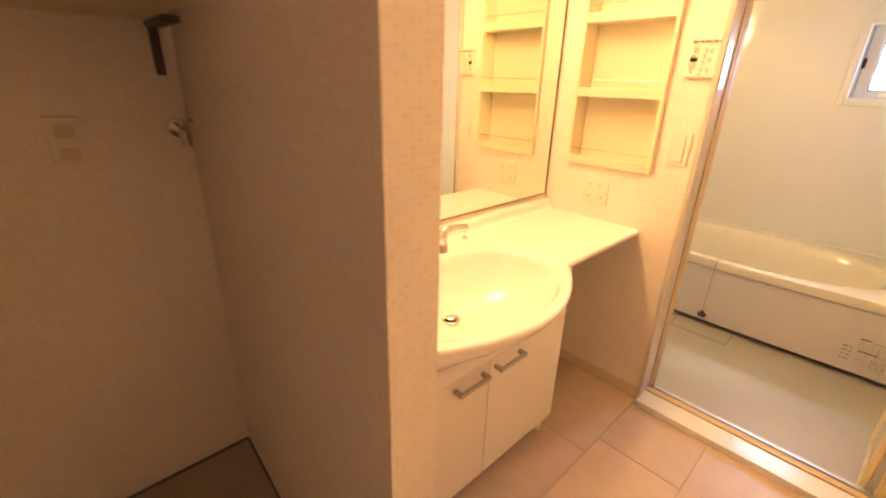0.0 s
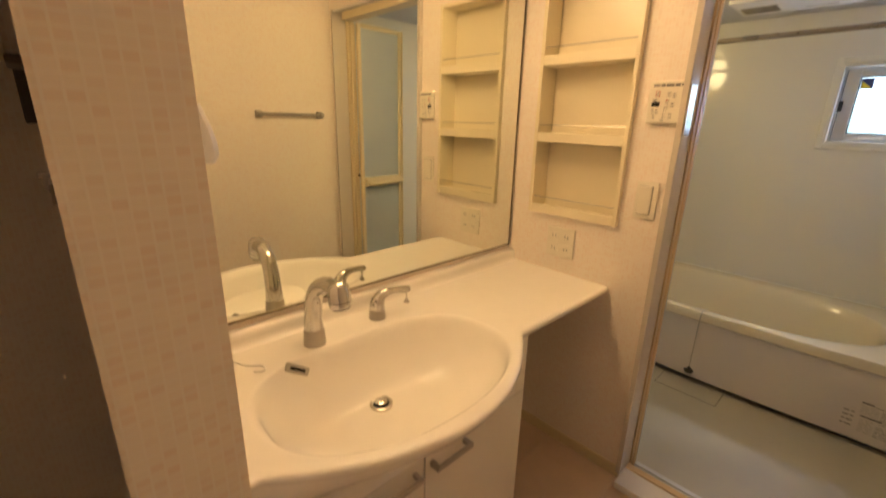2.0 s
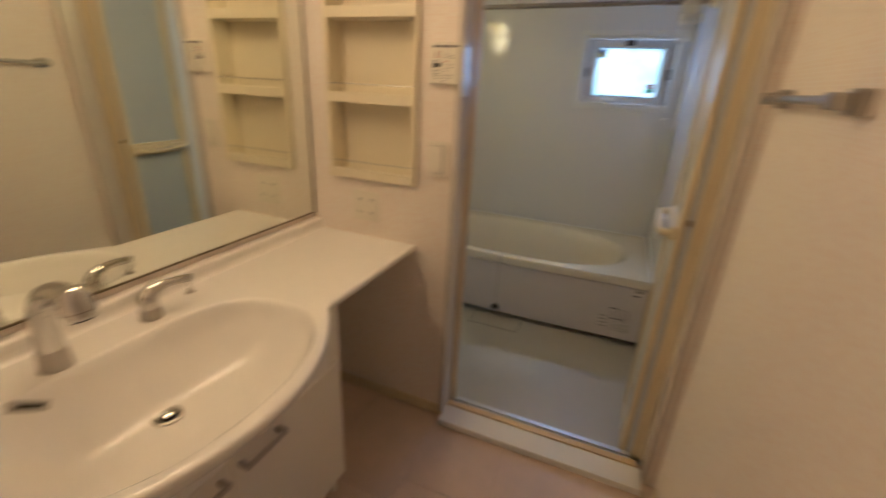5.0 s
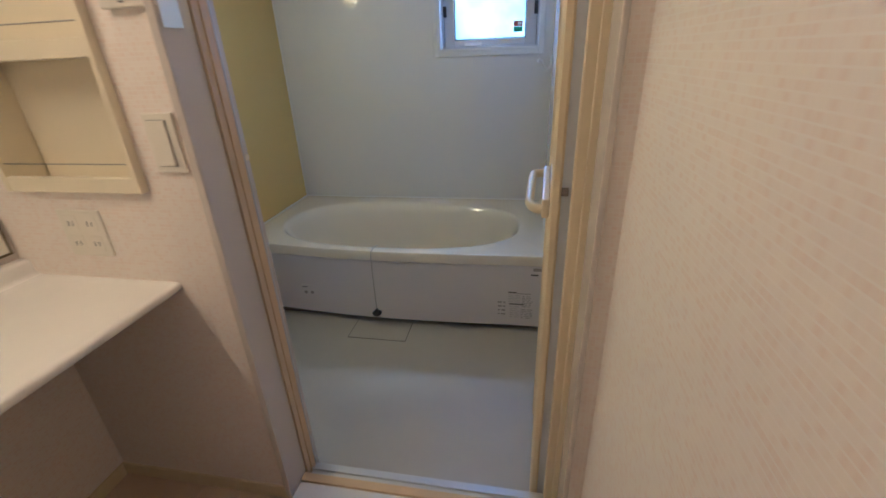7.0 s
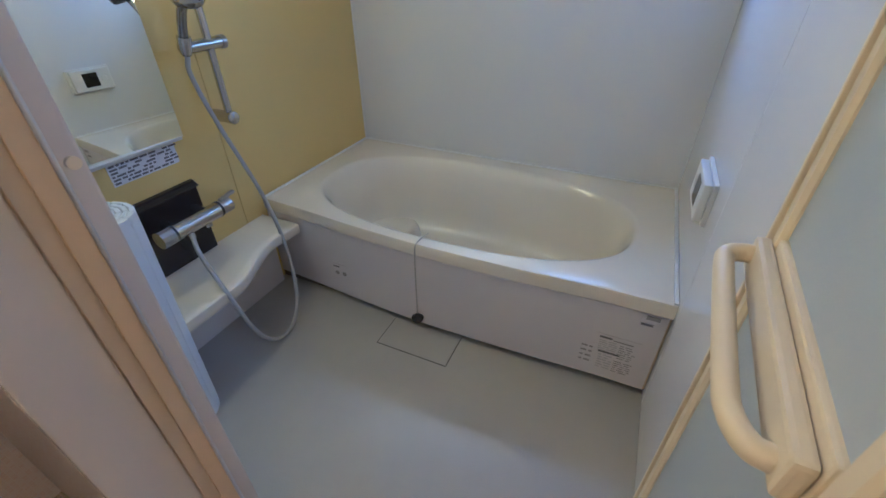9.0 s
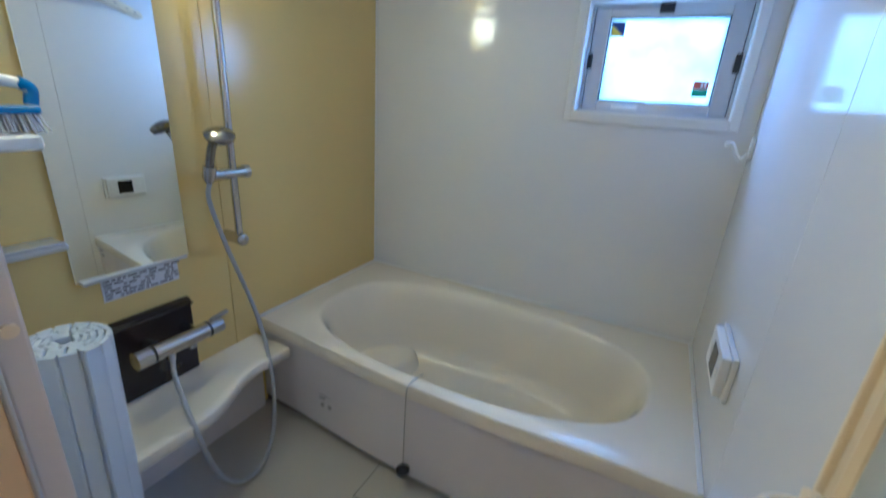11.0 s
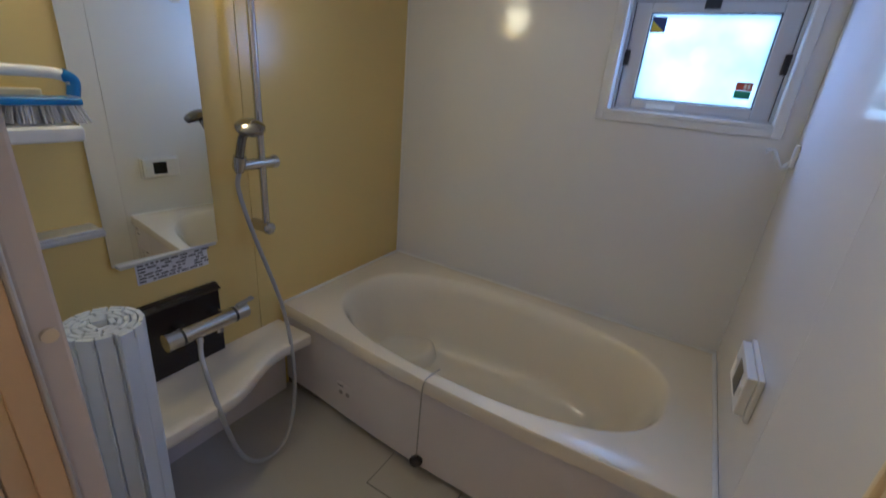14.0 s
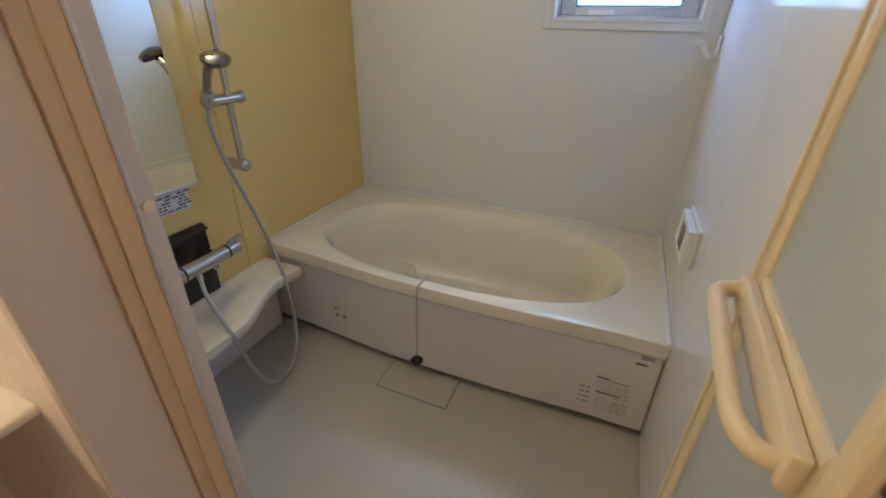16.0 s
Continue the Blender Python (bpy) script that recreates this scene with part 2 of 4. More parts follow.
def join(a, b):
    me = mesh_of(b, "tmp")
    a.from_mesh(me)
    bpy.data.meshes.remove(me)
    return a


def move(bm, m):
    bmesh.ops.transform(bm, matrix=m, verts=bm.verts[:])
    return bm


def rod(a, b, r, n=16, r2=None):
    a, b = Vector(a), Vector(b)
    bm = bmesh.new()
    bmesh.ops.create_cone(bm, cap_ends=True, segments=n, radius1=r, radius2=r if r2 is None else r2, depth=(b - a).length)
    q = (b - a).to_track_quat("Z", "Y").to_matrix().to_4x4()
    return move(bm, Matrix.Translation((a + b) / 2) @ q)


def turned(profile, m, n=32):
    """A body of revolution round local z from (radius, height) pairs."""
    bm = bmesh.new()
    rings = []
    for r, z in profile:
        rings.append([bm.verts.new((r * math.cos(2 * math.pi * i / n), r * math.sin(2 * math.pi * i / n), z)) for i in range(n)])
    for a, b in zip(rings, rings[1:]):
        for i in range(n):
            bm.faces.new((a[i], a[(i + 1) % n], b[(i + 1) % n], b[i]))
    bm.faces.new(rings[0][::-1])
    bm.faces.new(rings[-1])
    return move(bm, m)


def spline(points, steps=8):
    """Points along a smooth line through the given ones."""
    p = [Vector(q) for q in points]
    p = [2 * p[0] - p[1], *p, 2 * p[-1] - p[-2]]
    out = []
    for a, b, c, d in zip(p, p[1:], p[2:], p[3:]):
        for k in range(steps):
            t = k / steps
            out.append(0.5 * (2 * b + (c - a) * t + (2 * a - 5 * b + 4 * c - d) * t * t + (3 * b - a - 3 * c + d) * t ** 3))
    return [*out, p[-2]]


def tube(points, radius, n=12, ribs=0.0):
    """A round bar along a line; radius may be a list."""
    bm = bmesh.new()
    pts = [Vector(q) for q in points]
    rad = radius if isinstance(radius, list) else [radius] * len(pts)
    up = Vector((0.13, 0.31, 0.94)).normalized()
    rings = []
    for i, q in enumerate(pts):
        d = (pts[min(i + 1, len(pts) - 1)] - pts[max(i - 1, 0)]).normalized()
        side = d.cross(up).normalized() if abs(d.dot(up)) < 0.999 else Vector((1, 0, 0))
        up = side.cross(d).normalized()
        r = rad[i] * (1 + (ribs if i % 2 else -ribs))
        rings.append([bm.verts.new(q + r * (side * math.cos(2 * math.pi * k / n) + up * math.sin(2 * math.pi * k / n))) for k in range(n)])
    for a, b in zip(rings, rings[1:]):
        for k in range(n):
            bm.faces.new((a[k], a[(k + 1) % n], b[(k + 1) % n], b[k]))
    bm.faces.new(rings[0][::-1])
    bm.faces.new(rings[-1])
    bmesh.ops.recalc_face_normals(bm, faces=bm.faces[:])
    return bm


def ring_frame(plane, lo, hi, width, d0, d1, bevel=0.002, rail=None):
    """A rectangular frame of four butted bars in the plane named by its normal axis; lo, hi: the outer corners; d0, d1: its depth; rail: the height of the level bars."""
    (a0, b0), (a1, b1) = lo, hi
    rail = rail or width
    bm = bmesh.new()
    for s in ((a0, a0 + width, b0, b1), (a1 - width, a1, b0, b1), (a0 + width, a1 - width, b0, b0 + rail), (a0 + width, a1 - width, b1 - rail, b1)):
        if plane == "y":
            box(s[0], s[1], d0, d1, s[2], s[3], bevel, 1, bm)
        else:
            box(d0, d1, s[0], s[1], s[2], s[3], bevel, 1, bm)
    return bm

# ---- setting: washroom ----
XR, XB, XBR = 1.435, -0.22, 1.395        # washroom's far side wall, yellow wall, bath's plain side wall
YW, YD = 1.861, 0.10                   # window wall and door wall of the bath
FB, CB, CW = -0.055, 1.93, 2.40        # bath floor, bath ceiling, washroom ceiling
DL, DR, DT = 0.605, 1.40, 1.91         # doorway


def wall(name, label, *boxes, material=None):
    bm = bmesh.new()
    for b in boxes:
        box(*b, bm=bm)
    return structure(name, bm, material or PAPER, label, "wall")


wall("wall_mirror_side", "cream embossed wallpaper wall behind the vanity", (-0.12, 0.0, -1.33, 0.0, 0, CW))
bm = box(-0.30, 0.708, -1.416, -1.33, 0, CW)
for v in bm.verts:
    if v.co.x < 0 and v.co.y < -1.4:
        v.co.y = -1.365
structure("wall_partition", bm, PAPER, "short wallpapered partition between vanity and washer alcove", "wall")
wall("wall_alcove_back", "wallpapered back wall of the washing machine alcove", (-0.42, -0.30, -2.35, -1.33, 0, CW))
wall("wall_bath_side", "wallpapered wall with the bathroom doorway and a recessed shelf",
     (-0.12, 0.095, 0.0, 0.09, 0, CW), (0.455, DL, 0.0, 0.09, 0, CW), (0.095, 0.455, 0.0, 0.09, 0, 0.975), (0.095, 0.455, 0.0, 0.09, 1.79, CW),
     (DL, DR, 0.0, 0.09, DT, CW), (DR, XR + 0.12, 0.0, 0.09, 0, CW))
wall("wall_towel_side", "cream wallpapered wall that carries the towel rail", (XR, XR + 0.12, -2.35, 0.0, 0, CW))
wall("wall_entrance_side", "plain cream wallpapered wall behind the entrance", (-0.30, XR, -2.47, -2.35, 0, CW))
structure("ceiling", box(-0.42, XR + 0.12, -2.47, 0.09, CW, CW + 0.1), CEILING, "white papered washroom ceiling", "ceiling")
floor = structure("floor", box(-0.42, XR + 0.12, -2.47, 0.09, -0.12, -0.004), GROUT, "pinkish beige vinyl tile floor of the washroom", "floor")
tagged(put("alcove_floor", box(-0.30, 0.66, -2.35, -1.366, -0.004, 0.004), PAN), "dull beige vinyl floor of the washer alcove", "floor", kind="structure")


def baseboard(x0, x1, y0, y1):
    structure("baseboard", box(x0, x1, y0, y1, 0, 0.05, 0.002, 1), TRIM, "low cream vinyl baseboard", "baseboard")


baseboard(0.0, DL - 0.004, -0.007, -0.0003)
baseboard(XR - 0.007, XR - 0.0003, -2.34, -0.05)
baseboard(0.0003, 0.007, -0.46, -0.008)
baseboard(0.7083, 0.715, -1.415, -1.33)
structure("trim", move(box(0, 1.0, -0.0065, -0.0003, 0.0042, 0.012), pose(-0.297, -1.366, 0, 0, 0, -2.9)), JOINT, "dark seam along the foot of the partition", "trim")
structure("trim", box(-0.2997, -0.293, -2.34, -1.373, 0.0042, 0.012), JOINT, "dark seam along the foot of the alcove wall", "trim")

# ---- doorway between the rooms ----
doorway = thing("door_frame", (1.0, 0.05, 0), "cream and white bathroom door frame with a low sill", "door frame", kind="structure")
part("jamb_lining", box(DL - 0.012, DL + 0.006, -0.020, 0.071, 0.031, DT, 0.003, 2), LINING, doorway, "beige glossy jamb lining")
part("jamb_edge", box(DL + 0.0003, DL + 0.0110, 0.0713, 0.0915, 0.0, DT, 0.0005, 1), DULLTAN, doorway, "dull tan jamb strip")
part("jamb_edge", box(DL + 0.0003, DL + 0.0135, 0.0916, 0.1168, 0.0, DT, 0.002, 3), TAN, doorway, "rounded golden tan jamb edge")
part("jamb_bead", box(DL + 0.0003, DL + 0.0150, 0.117, 0.123, 0.0, DT, 0.002, 1), ALU, doorway, "thin bright metal bead")
jamb = part("jamb_frame", box(0.552, DL + 0.003, 0.1235, 0.152, FB + 0.001, DT, 0.004, 2), LINING, doorway, "beige grey plastic jamb frame")
part("jamb_knob", rod((DL + 0.0032, 0.138, 1.02), (DL + 0.008, 0.138, 1.02), 0.0075, 20), TRIM, jamb, "small cream door stop knob", True)
part("jamb_lining", box(DR - 0.012, DR, -0.012, 0.078, 0.031, DT, 0.003, 2), LINING, doorway, "pale beige glossy jamb lining")
part("jamb_edge", box(DR - 0.026, DR, 0.0783, 0.0905, 0.031, DT, 0.003, 2), TRIM, doorway, "cream jamb edge strip")
part("jamb_frame", box(DR - 0.047, DR, 0.0908, 0.1102, 0.025, DT, 0.005, 3), TRIM, doorway, "rounded cream jamb frame")
part("head_lining", box(DL + 0.0055, DR - 0.012, -0.004, 0.034, DT - 0.012, DT, 0.002, 1), GLOSSWHITE, doorway)
part("head_frame", box(DL + 0.0225, DR - 0.045, 0.034, 0.110, DT - 0.05, DT, 0.003, 2), TRIM, doorway, "cream head frame")
part("catch_plate", box(DL + 0.0062, DL + 0.0085, -0.010, 0.040, 1.285, 1.430, 0.001, 1), POLISHED, doorway, "polished steel door catch plate")
part("sill", box(DL + 0.0062, DR - 0.0122, -0.064, 0.034, 0.0, 0.030, 0.004, 2), GLOSSWHITE, doorway, "glossy white sill board")
part("sill_edge", box(DL + 0.0065, DR - 0.03, 0.034, 0.062, -0.05, 0.036, 0.003, 2), TAN, doorway, "tan sill edge strip")
track = part("sill_track", box(DL + 0.0225, DR - 0.045, 0.062, 0.110, -0.05, 0.024, 0.003, 2), ALU, doorway, "aluminium threshold track")
part("sill_track", box(DL + 0.0225, DR - 0.045, 0.080, 0.086, 0.024, 0.032, 0.001, 1), ALU, track, "raised guide rail")

# ---- setting: bath ----
yellow = wall("wall_yellow", "glossy mustard yellow bath wall panels", (XB - 0.1, XB - 0.005, YD - 0.01, YW, FB, CB), material=BATHYELLOW)
for a, b in ((YD - 0.01, 0.9494), (0.9516, YW)):
    part("panel", box(XB - 0.0046, XB, a, b, FB, CB, 0.0008, 1), BATHYELLOW, yellow)
plain = wall("wall_bath_plain", "glossy white bath wall panels", (XBR + 0.005, XBR + 0.1, YD - 0.01, YW, FB, CB), material=BATHWHITE)
for a, b in ((YD - 0.01, 0.999), (1.001, YW)):
    part("panel", box(XBR, XBR + 0.0046, a, b, FB, CB, 0.0008, 1), BATHSIDE, plain)
WX0, WX1, WZ0, WZ1 = 0.760, 1.326, 1.238, 1.652
wall("wall_window", "glossy white bath wall with a small window", (XB - 0.1, WX0, YW, YW + 0.1, FB, CB), (WX1, XBR + 0.1, YW, YW + 0.1, FB, CB),
     (WX0, WX1, YW, YW + 0.1, FB, WZ0), (WX0, WX1, YW, YW + 0.1, WZ1, CB), material=BATHWHITE)
wall("wall_bath_door_side", "white bath wall panels beside the doorway", (XB, DL, 0.0905, YD, FB, CB), (DR, XBR, 0.0905, YD, FB, CB), (DL, DR, 0.0905, YD, DT, CB), material=BATHWHITE)
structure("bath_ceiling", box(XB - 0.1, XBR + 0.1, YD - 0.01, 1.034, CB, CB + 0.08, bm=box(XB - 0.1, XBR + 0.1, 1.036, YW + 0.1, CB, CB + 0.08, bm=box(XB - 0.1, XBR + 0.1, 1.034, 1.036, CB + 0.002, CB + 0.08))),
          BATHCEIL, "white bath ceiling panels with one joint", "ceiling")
bath_floor = structure("bath_floor", box(XB, XBR, YD, YW, FB - 0.08, FB), BATHFLOOR, "grey beige textured waterproof bath floor", "floor")
structure("trim", box(XB + 0.0005, XB + 0.014, 1.06, YW - 0.0005, 0.358, 0.371, 0.003, 2), WHITEPL, "white sealant bead above the tub", "trim")
structure("trim", box(XB + 0.0145, XBR - 0.0145, YW - 0.014, YW - 0.0005, 0.358, 0.371, 0.003, 2), WHITEPL, "white sealant bead above the tub", "trim")
structure("trim", box(XBR - 0.014, XBR - 0.0005, 1.03, YW - 0.0005, 0.358, 0.371, 0.003, 2), WHITEPL, "white sealant bead above the tub", "trim")
structure("trim", box(XB + 0.0003, XB + 0.005, YW - 0.005, YW - 0.0003, 0.374, CB - 0.001), WHITEPL, "white corner strip between bath panels", "trim")
structure("trim", box(XB + 0.0003, XB + 0.012, YD + 0.001, YW - 0.006, CB - 0.012, CB - 0.0005), WHITEPL, "white moulding along the bath ceiling", "trim")


def bathtub():
    """Tub with a flat rim, a long oval hollow and a seat step at one end; upright apron below the rim."""
    root = thing("bathtub", (0.58, 1.44, FB), "white acrylic bathtub with a removable front apron", "bathtub")
    x0, x1, y0, y1, z = XB + 0.001, XBR - 0.001, 1.022, YW - 0.001, 0.366
    cx, cy, n = 0.578, 1.412, 96
    bm = bmesh.new()

    def bow(x):
        return 0.018 * max(0.0, 1 - ((x - 0.60) / 0.60) ** 2) - 0.034 * (max(0.0, 0.60 - x) / 0.82) ** 1.6

    def ring(ax, ay, zz, p, dx=0.0):
        out = []
        for i in range(n):
            a = 2 * math.pi * i / n
            c, s = math.cos(a), math.sin(a)
            k = (abs(c) ** p + abs(s) ** p) ** (-1 / p)
            h = zz(c * k, s * k) if callable(zz) else zz
            out.append(bm.verts.new((cx + dx + ax * k * c, cy + ay * k * s, h)))
        return out

    def border(zz, inset):
        out = []
        for i in range(n):
            a = 2 * math.pi * i / n
            c, s = math.cos(a), math.sin(a)
            tx = ((x1 - cx) if c > 0 else (cx - x0)) / max(1e-6, abs(c))
            ty = ((y1 - cy) if s > 0 else (cy - y0 - inset)) / max(1e-6, abs(s))
            k = min(tx, ty)
            for bx, by in ((x0, y0 + inset), (x1, y0 + inset), (x0, y1), (x1, y1)):
                if abs((math.atan2(by - cy, bx - cx) - a + math.pi) % (2 * math.pi) - math.pi) <= math.pi / n:
                    c, s, k = bx - cx, by - cy, 1.0
            front = cy + s * k < y0 + inset + 0.0001
            out.append(bm.verts.new((cx + c * k, cy + s * k - (bow(cx + c * k) if front else 0.0), zz)))
        return out

    rings = [border(z - 0.05, 0.0), border(z - 0.010, 0.0), border(z - 0.002, 0.004), border(z, 0.012)]
    rings += [ring(0.684, 0.362, z, 2.5), ring(0.676, 0.354, z - 0.003, 2.5), ring(0.666, 0.343, z - 0.014, 2.5), ring(0.648, 0.318, z - 0.06, 2.5)]
    rings += [ring(0.615, 0.290, z - 0.16, 2.5), ring(0.59, 0.268, z - 0.26, 2.6), ring(0.56, 0.24, z - 0.33, 2.6), ring(0.50, 0.19, z - 0.362, 2.5), ring(0.25, 0.09, z - 0.37, 2.2)]
    for a, b in zip(rings, rings[1:]):
        for i in range(n):
            bm.faces.new((a[i], a[(i + 1) % n], b[(i + 1) % n], b[i]))
    bm.faces.new(rings[-1])
    bmesh.ops.recalc_face_normals(bm, faces=bm.faces[:])
    shell = part("shell", bm, TUB, root, smooth=True)
    # seat step inside one end
    seat = bmesh.new()
    m = 40
    loops = []
    for r, h in ((1.18, -0.0), (1.08, 0.025), (1.0, 0.045), (0.92, 0.055), (0.8, 0.059)):
        row = []
        for i in range(m):
            a = 2 * math.pi * i / m
            row.append(seat.verts.new((0.10 + 0.15 * r * math.cos(a), 1.52 + 0.15 * r * math.sin(a), 0.0 + h)))
        loops.append(row)
    for a, b in zip(loops, loops[1:]):
        for i in range(m):
            seat.faces.new((a[i], a[(i + 1) % m], b[(i + 1) % m], b[i]))
    seat.faces.new(loops[-1])
    part("seat_step", seat, TUB, shell, smooth=True)
    sheet = bmesh.new()
    cols = []
    for i in range(41):
        x = x0 + (x1 - 0.007 - x0) * i / 40
        f = 1.030 - bow(x)
        cols.append([sheet.verts.new((x, f + dy, h)) for dy, h in ((0.018, FB + 0.03), (0.003, FB + 0.03), (0.0, FB + 0.033), (0.0, z - 0.059), (0.003, z - 0.056), (0.018, z - 0.056))])
    for a, b in zip(cols, cols[1:]):
        for j in range(5):
            sheet.faces.new((a[j], b[j], b[j + 1], a[j + 1]))
    sheet.faces.new(cols[-1])
    bmesh.ops.recalc_face_normals(sheet, faces=sheet.faces[:])
    ap = part("apron", sheet, APRON, root, "white apron panel under the rim")
    part("apron_edge", box(x1 - 0.006, x1, 1.036, 1.05, FB + 0.03, z - 0.052, 0.001, 1), DULLTAN, ap, "brownish sealed gap at the apron's end")
    part("toe_gap", box(x0, x1, 1.068, 1.08, FB, FB + 0.03), JOINT, ap, "dark toe gap under the apron")
    part("plug", turned([(0.020, 0), (0.024, 0.006), (0.024, 0.012), (0.012, 0.020), (0.006, 0.032)], pose(0.545, 0.990, 0.012)), BLACK, root, "black rubber plug", True)
    part("plug_chain", tube(spline([(0.55, 1.095, z - 0.006), (0.548, 1.04, z + 0.004), (0.546, 0.998, z - 0.004), (0.545, 0.992, z - 0.06), (0.545, 0.990, 0.2), (0.545, 0.990, 0.042)], 12), 0.0022, 8, 0.3), SATIN, root, "thin ball chain over the rim", True)
    return root


bathtub()


def lines_of_print(parent, x0, x1, z0, z1, rows, y, material, rng):
    for k in range(rows):
        z = z1 - (k + 0.5) * (z1 - z0) / rows
        x = x0
        bm = bmesh.new()
        while x < x1 - 0.01:
            w = rng.uniform(0.01, 0.03)
            box(x, min(x1, x + w), y - 0.0006, y, z - 0.17 * (z1 - z0) / rows, z + 0.17 * (z1 - z0) / rows, bm=bm)
            x += w + 0.006
        part("print_line", bm, material, parent)


rng = random.Random(5)
notice = tagged(put("apron_notice", box(1.205, 1.340, 1.0287, 1.0297, 0.015, 0.180, 0.0), APRON), "printed care notice in grey on the tub apron", "sticker")
part("print_header", box(1.212, 1.252, 1.0274, 1.0286, 0.163, 0.170), INK, notice, "dark heading bar")
part("print_header", box(1.256, 1.318, 1.0274, 1.0286, 0.160, 0.1635), SOFTINK, notice, "thin heading bar")
part("print_header", box(1.218, 1.288, 1.0274, 1.0286, 0.098, 0.105), INK, notice, "dark heading bar")
lines_of_print(notice, 1.214, 1.272, 0.110, 0.156, 5, 1.0284, PALEINK, rng)
lines_of_print(notice, 1.279, 1.332, 0.085, 0.152, 7, 1.0284, SOFTINK, rng)
lines_of_print(notice, 1.222, 1.268, 0.022, 0.092, 6, 1.0284, PALEINK, rng)
lines_of_print(notice, 1.275, 1.332, 0.020, 0.078, 6, 1.0284, SOFTINK, rng)
notice = tagged(put("apron_notice", box(1.160, 1.202, 1.0287, 1.0297, 0.025, 0.125), APRON), "small printed column of grey marks on the tub apron", "sticker")
lines_of_print(notice, 1.163, 1.200, 0.030, 0.120, 4, 1.0284, SOFTINK, rng)
notice = tagged(put("apron_notice", box(1.312, 1.368, 1.0287, 1.0297, 0.258, 0.305), APRON), "small maker plate with dark bars on the apron corner", "sticker")
part("print_header", box(1.325, 1.364, 1.0274, 1.0286, 0.287, 0.302), SOFTINK, notice, "grey bar")
part("print_header", box(1.315, 1.350, 1.0274, 1.0286, 0.262, 0.270), INK, notice, "dark bar")
notice = tagged(put("apron_marks", box(0.122, 0.202, 1.0305, 1.034, 0.078, 0.140), APRON), "two small round grey marks on the tub apron", "sticker")
part("print_line", box(0.126, 0.156, 1.0292, 1.0304, 0.126, 0.131), INK, notice)
for x in (0.142, 0.178):
    part("round_mark", rod((x, 1.0293, 0.096), (x, 1.0304, 0.096), 0.010, 14), SOFTINK, notice)

# floor drain cover of the bath
cover = tagged(put("drain_cover", box(0.424, 0.718, 0.872, 1.026, FB - 0.004, FB + 0.003, 0.001, 1), BATHFLOOR), "flush grey drain cover in the bath floor", "drain cover", kind="structure")
part("joint", box(0.420, 0.424, 0.868, 1.026, FB, FB + 0.001, bm=box(0.718, 0.722, 0.868, 1.026, FB, FB + 0.001, bm=box(0.424, 0.718, 0.868, 0.872, FB, FB + 0.001))), JOINT, cover, "dark joint round the cover")


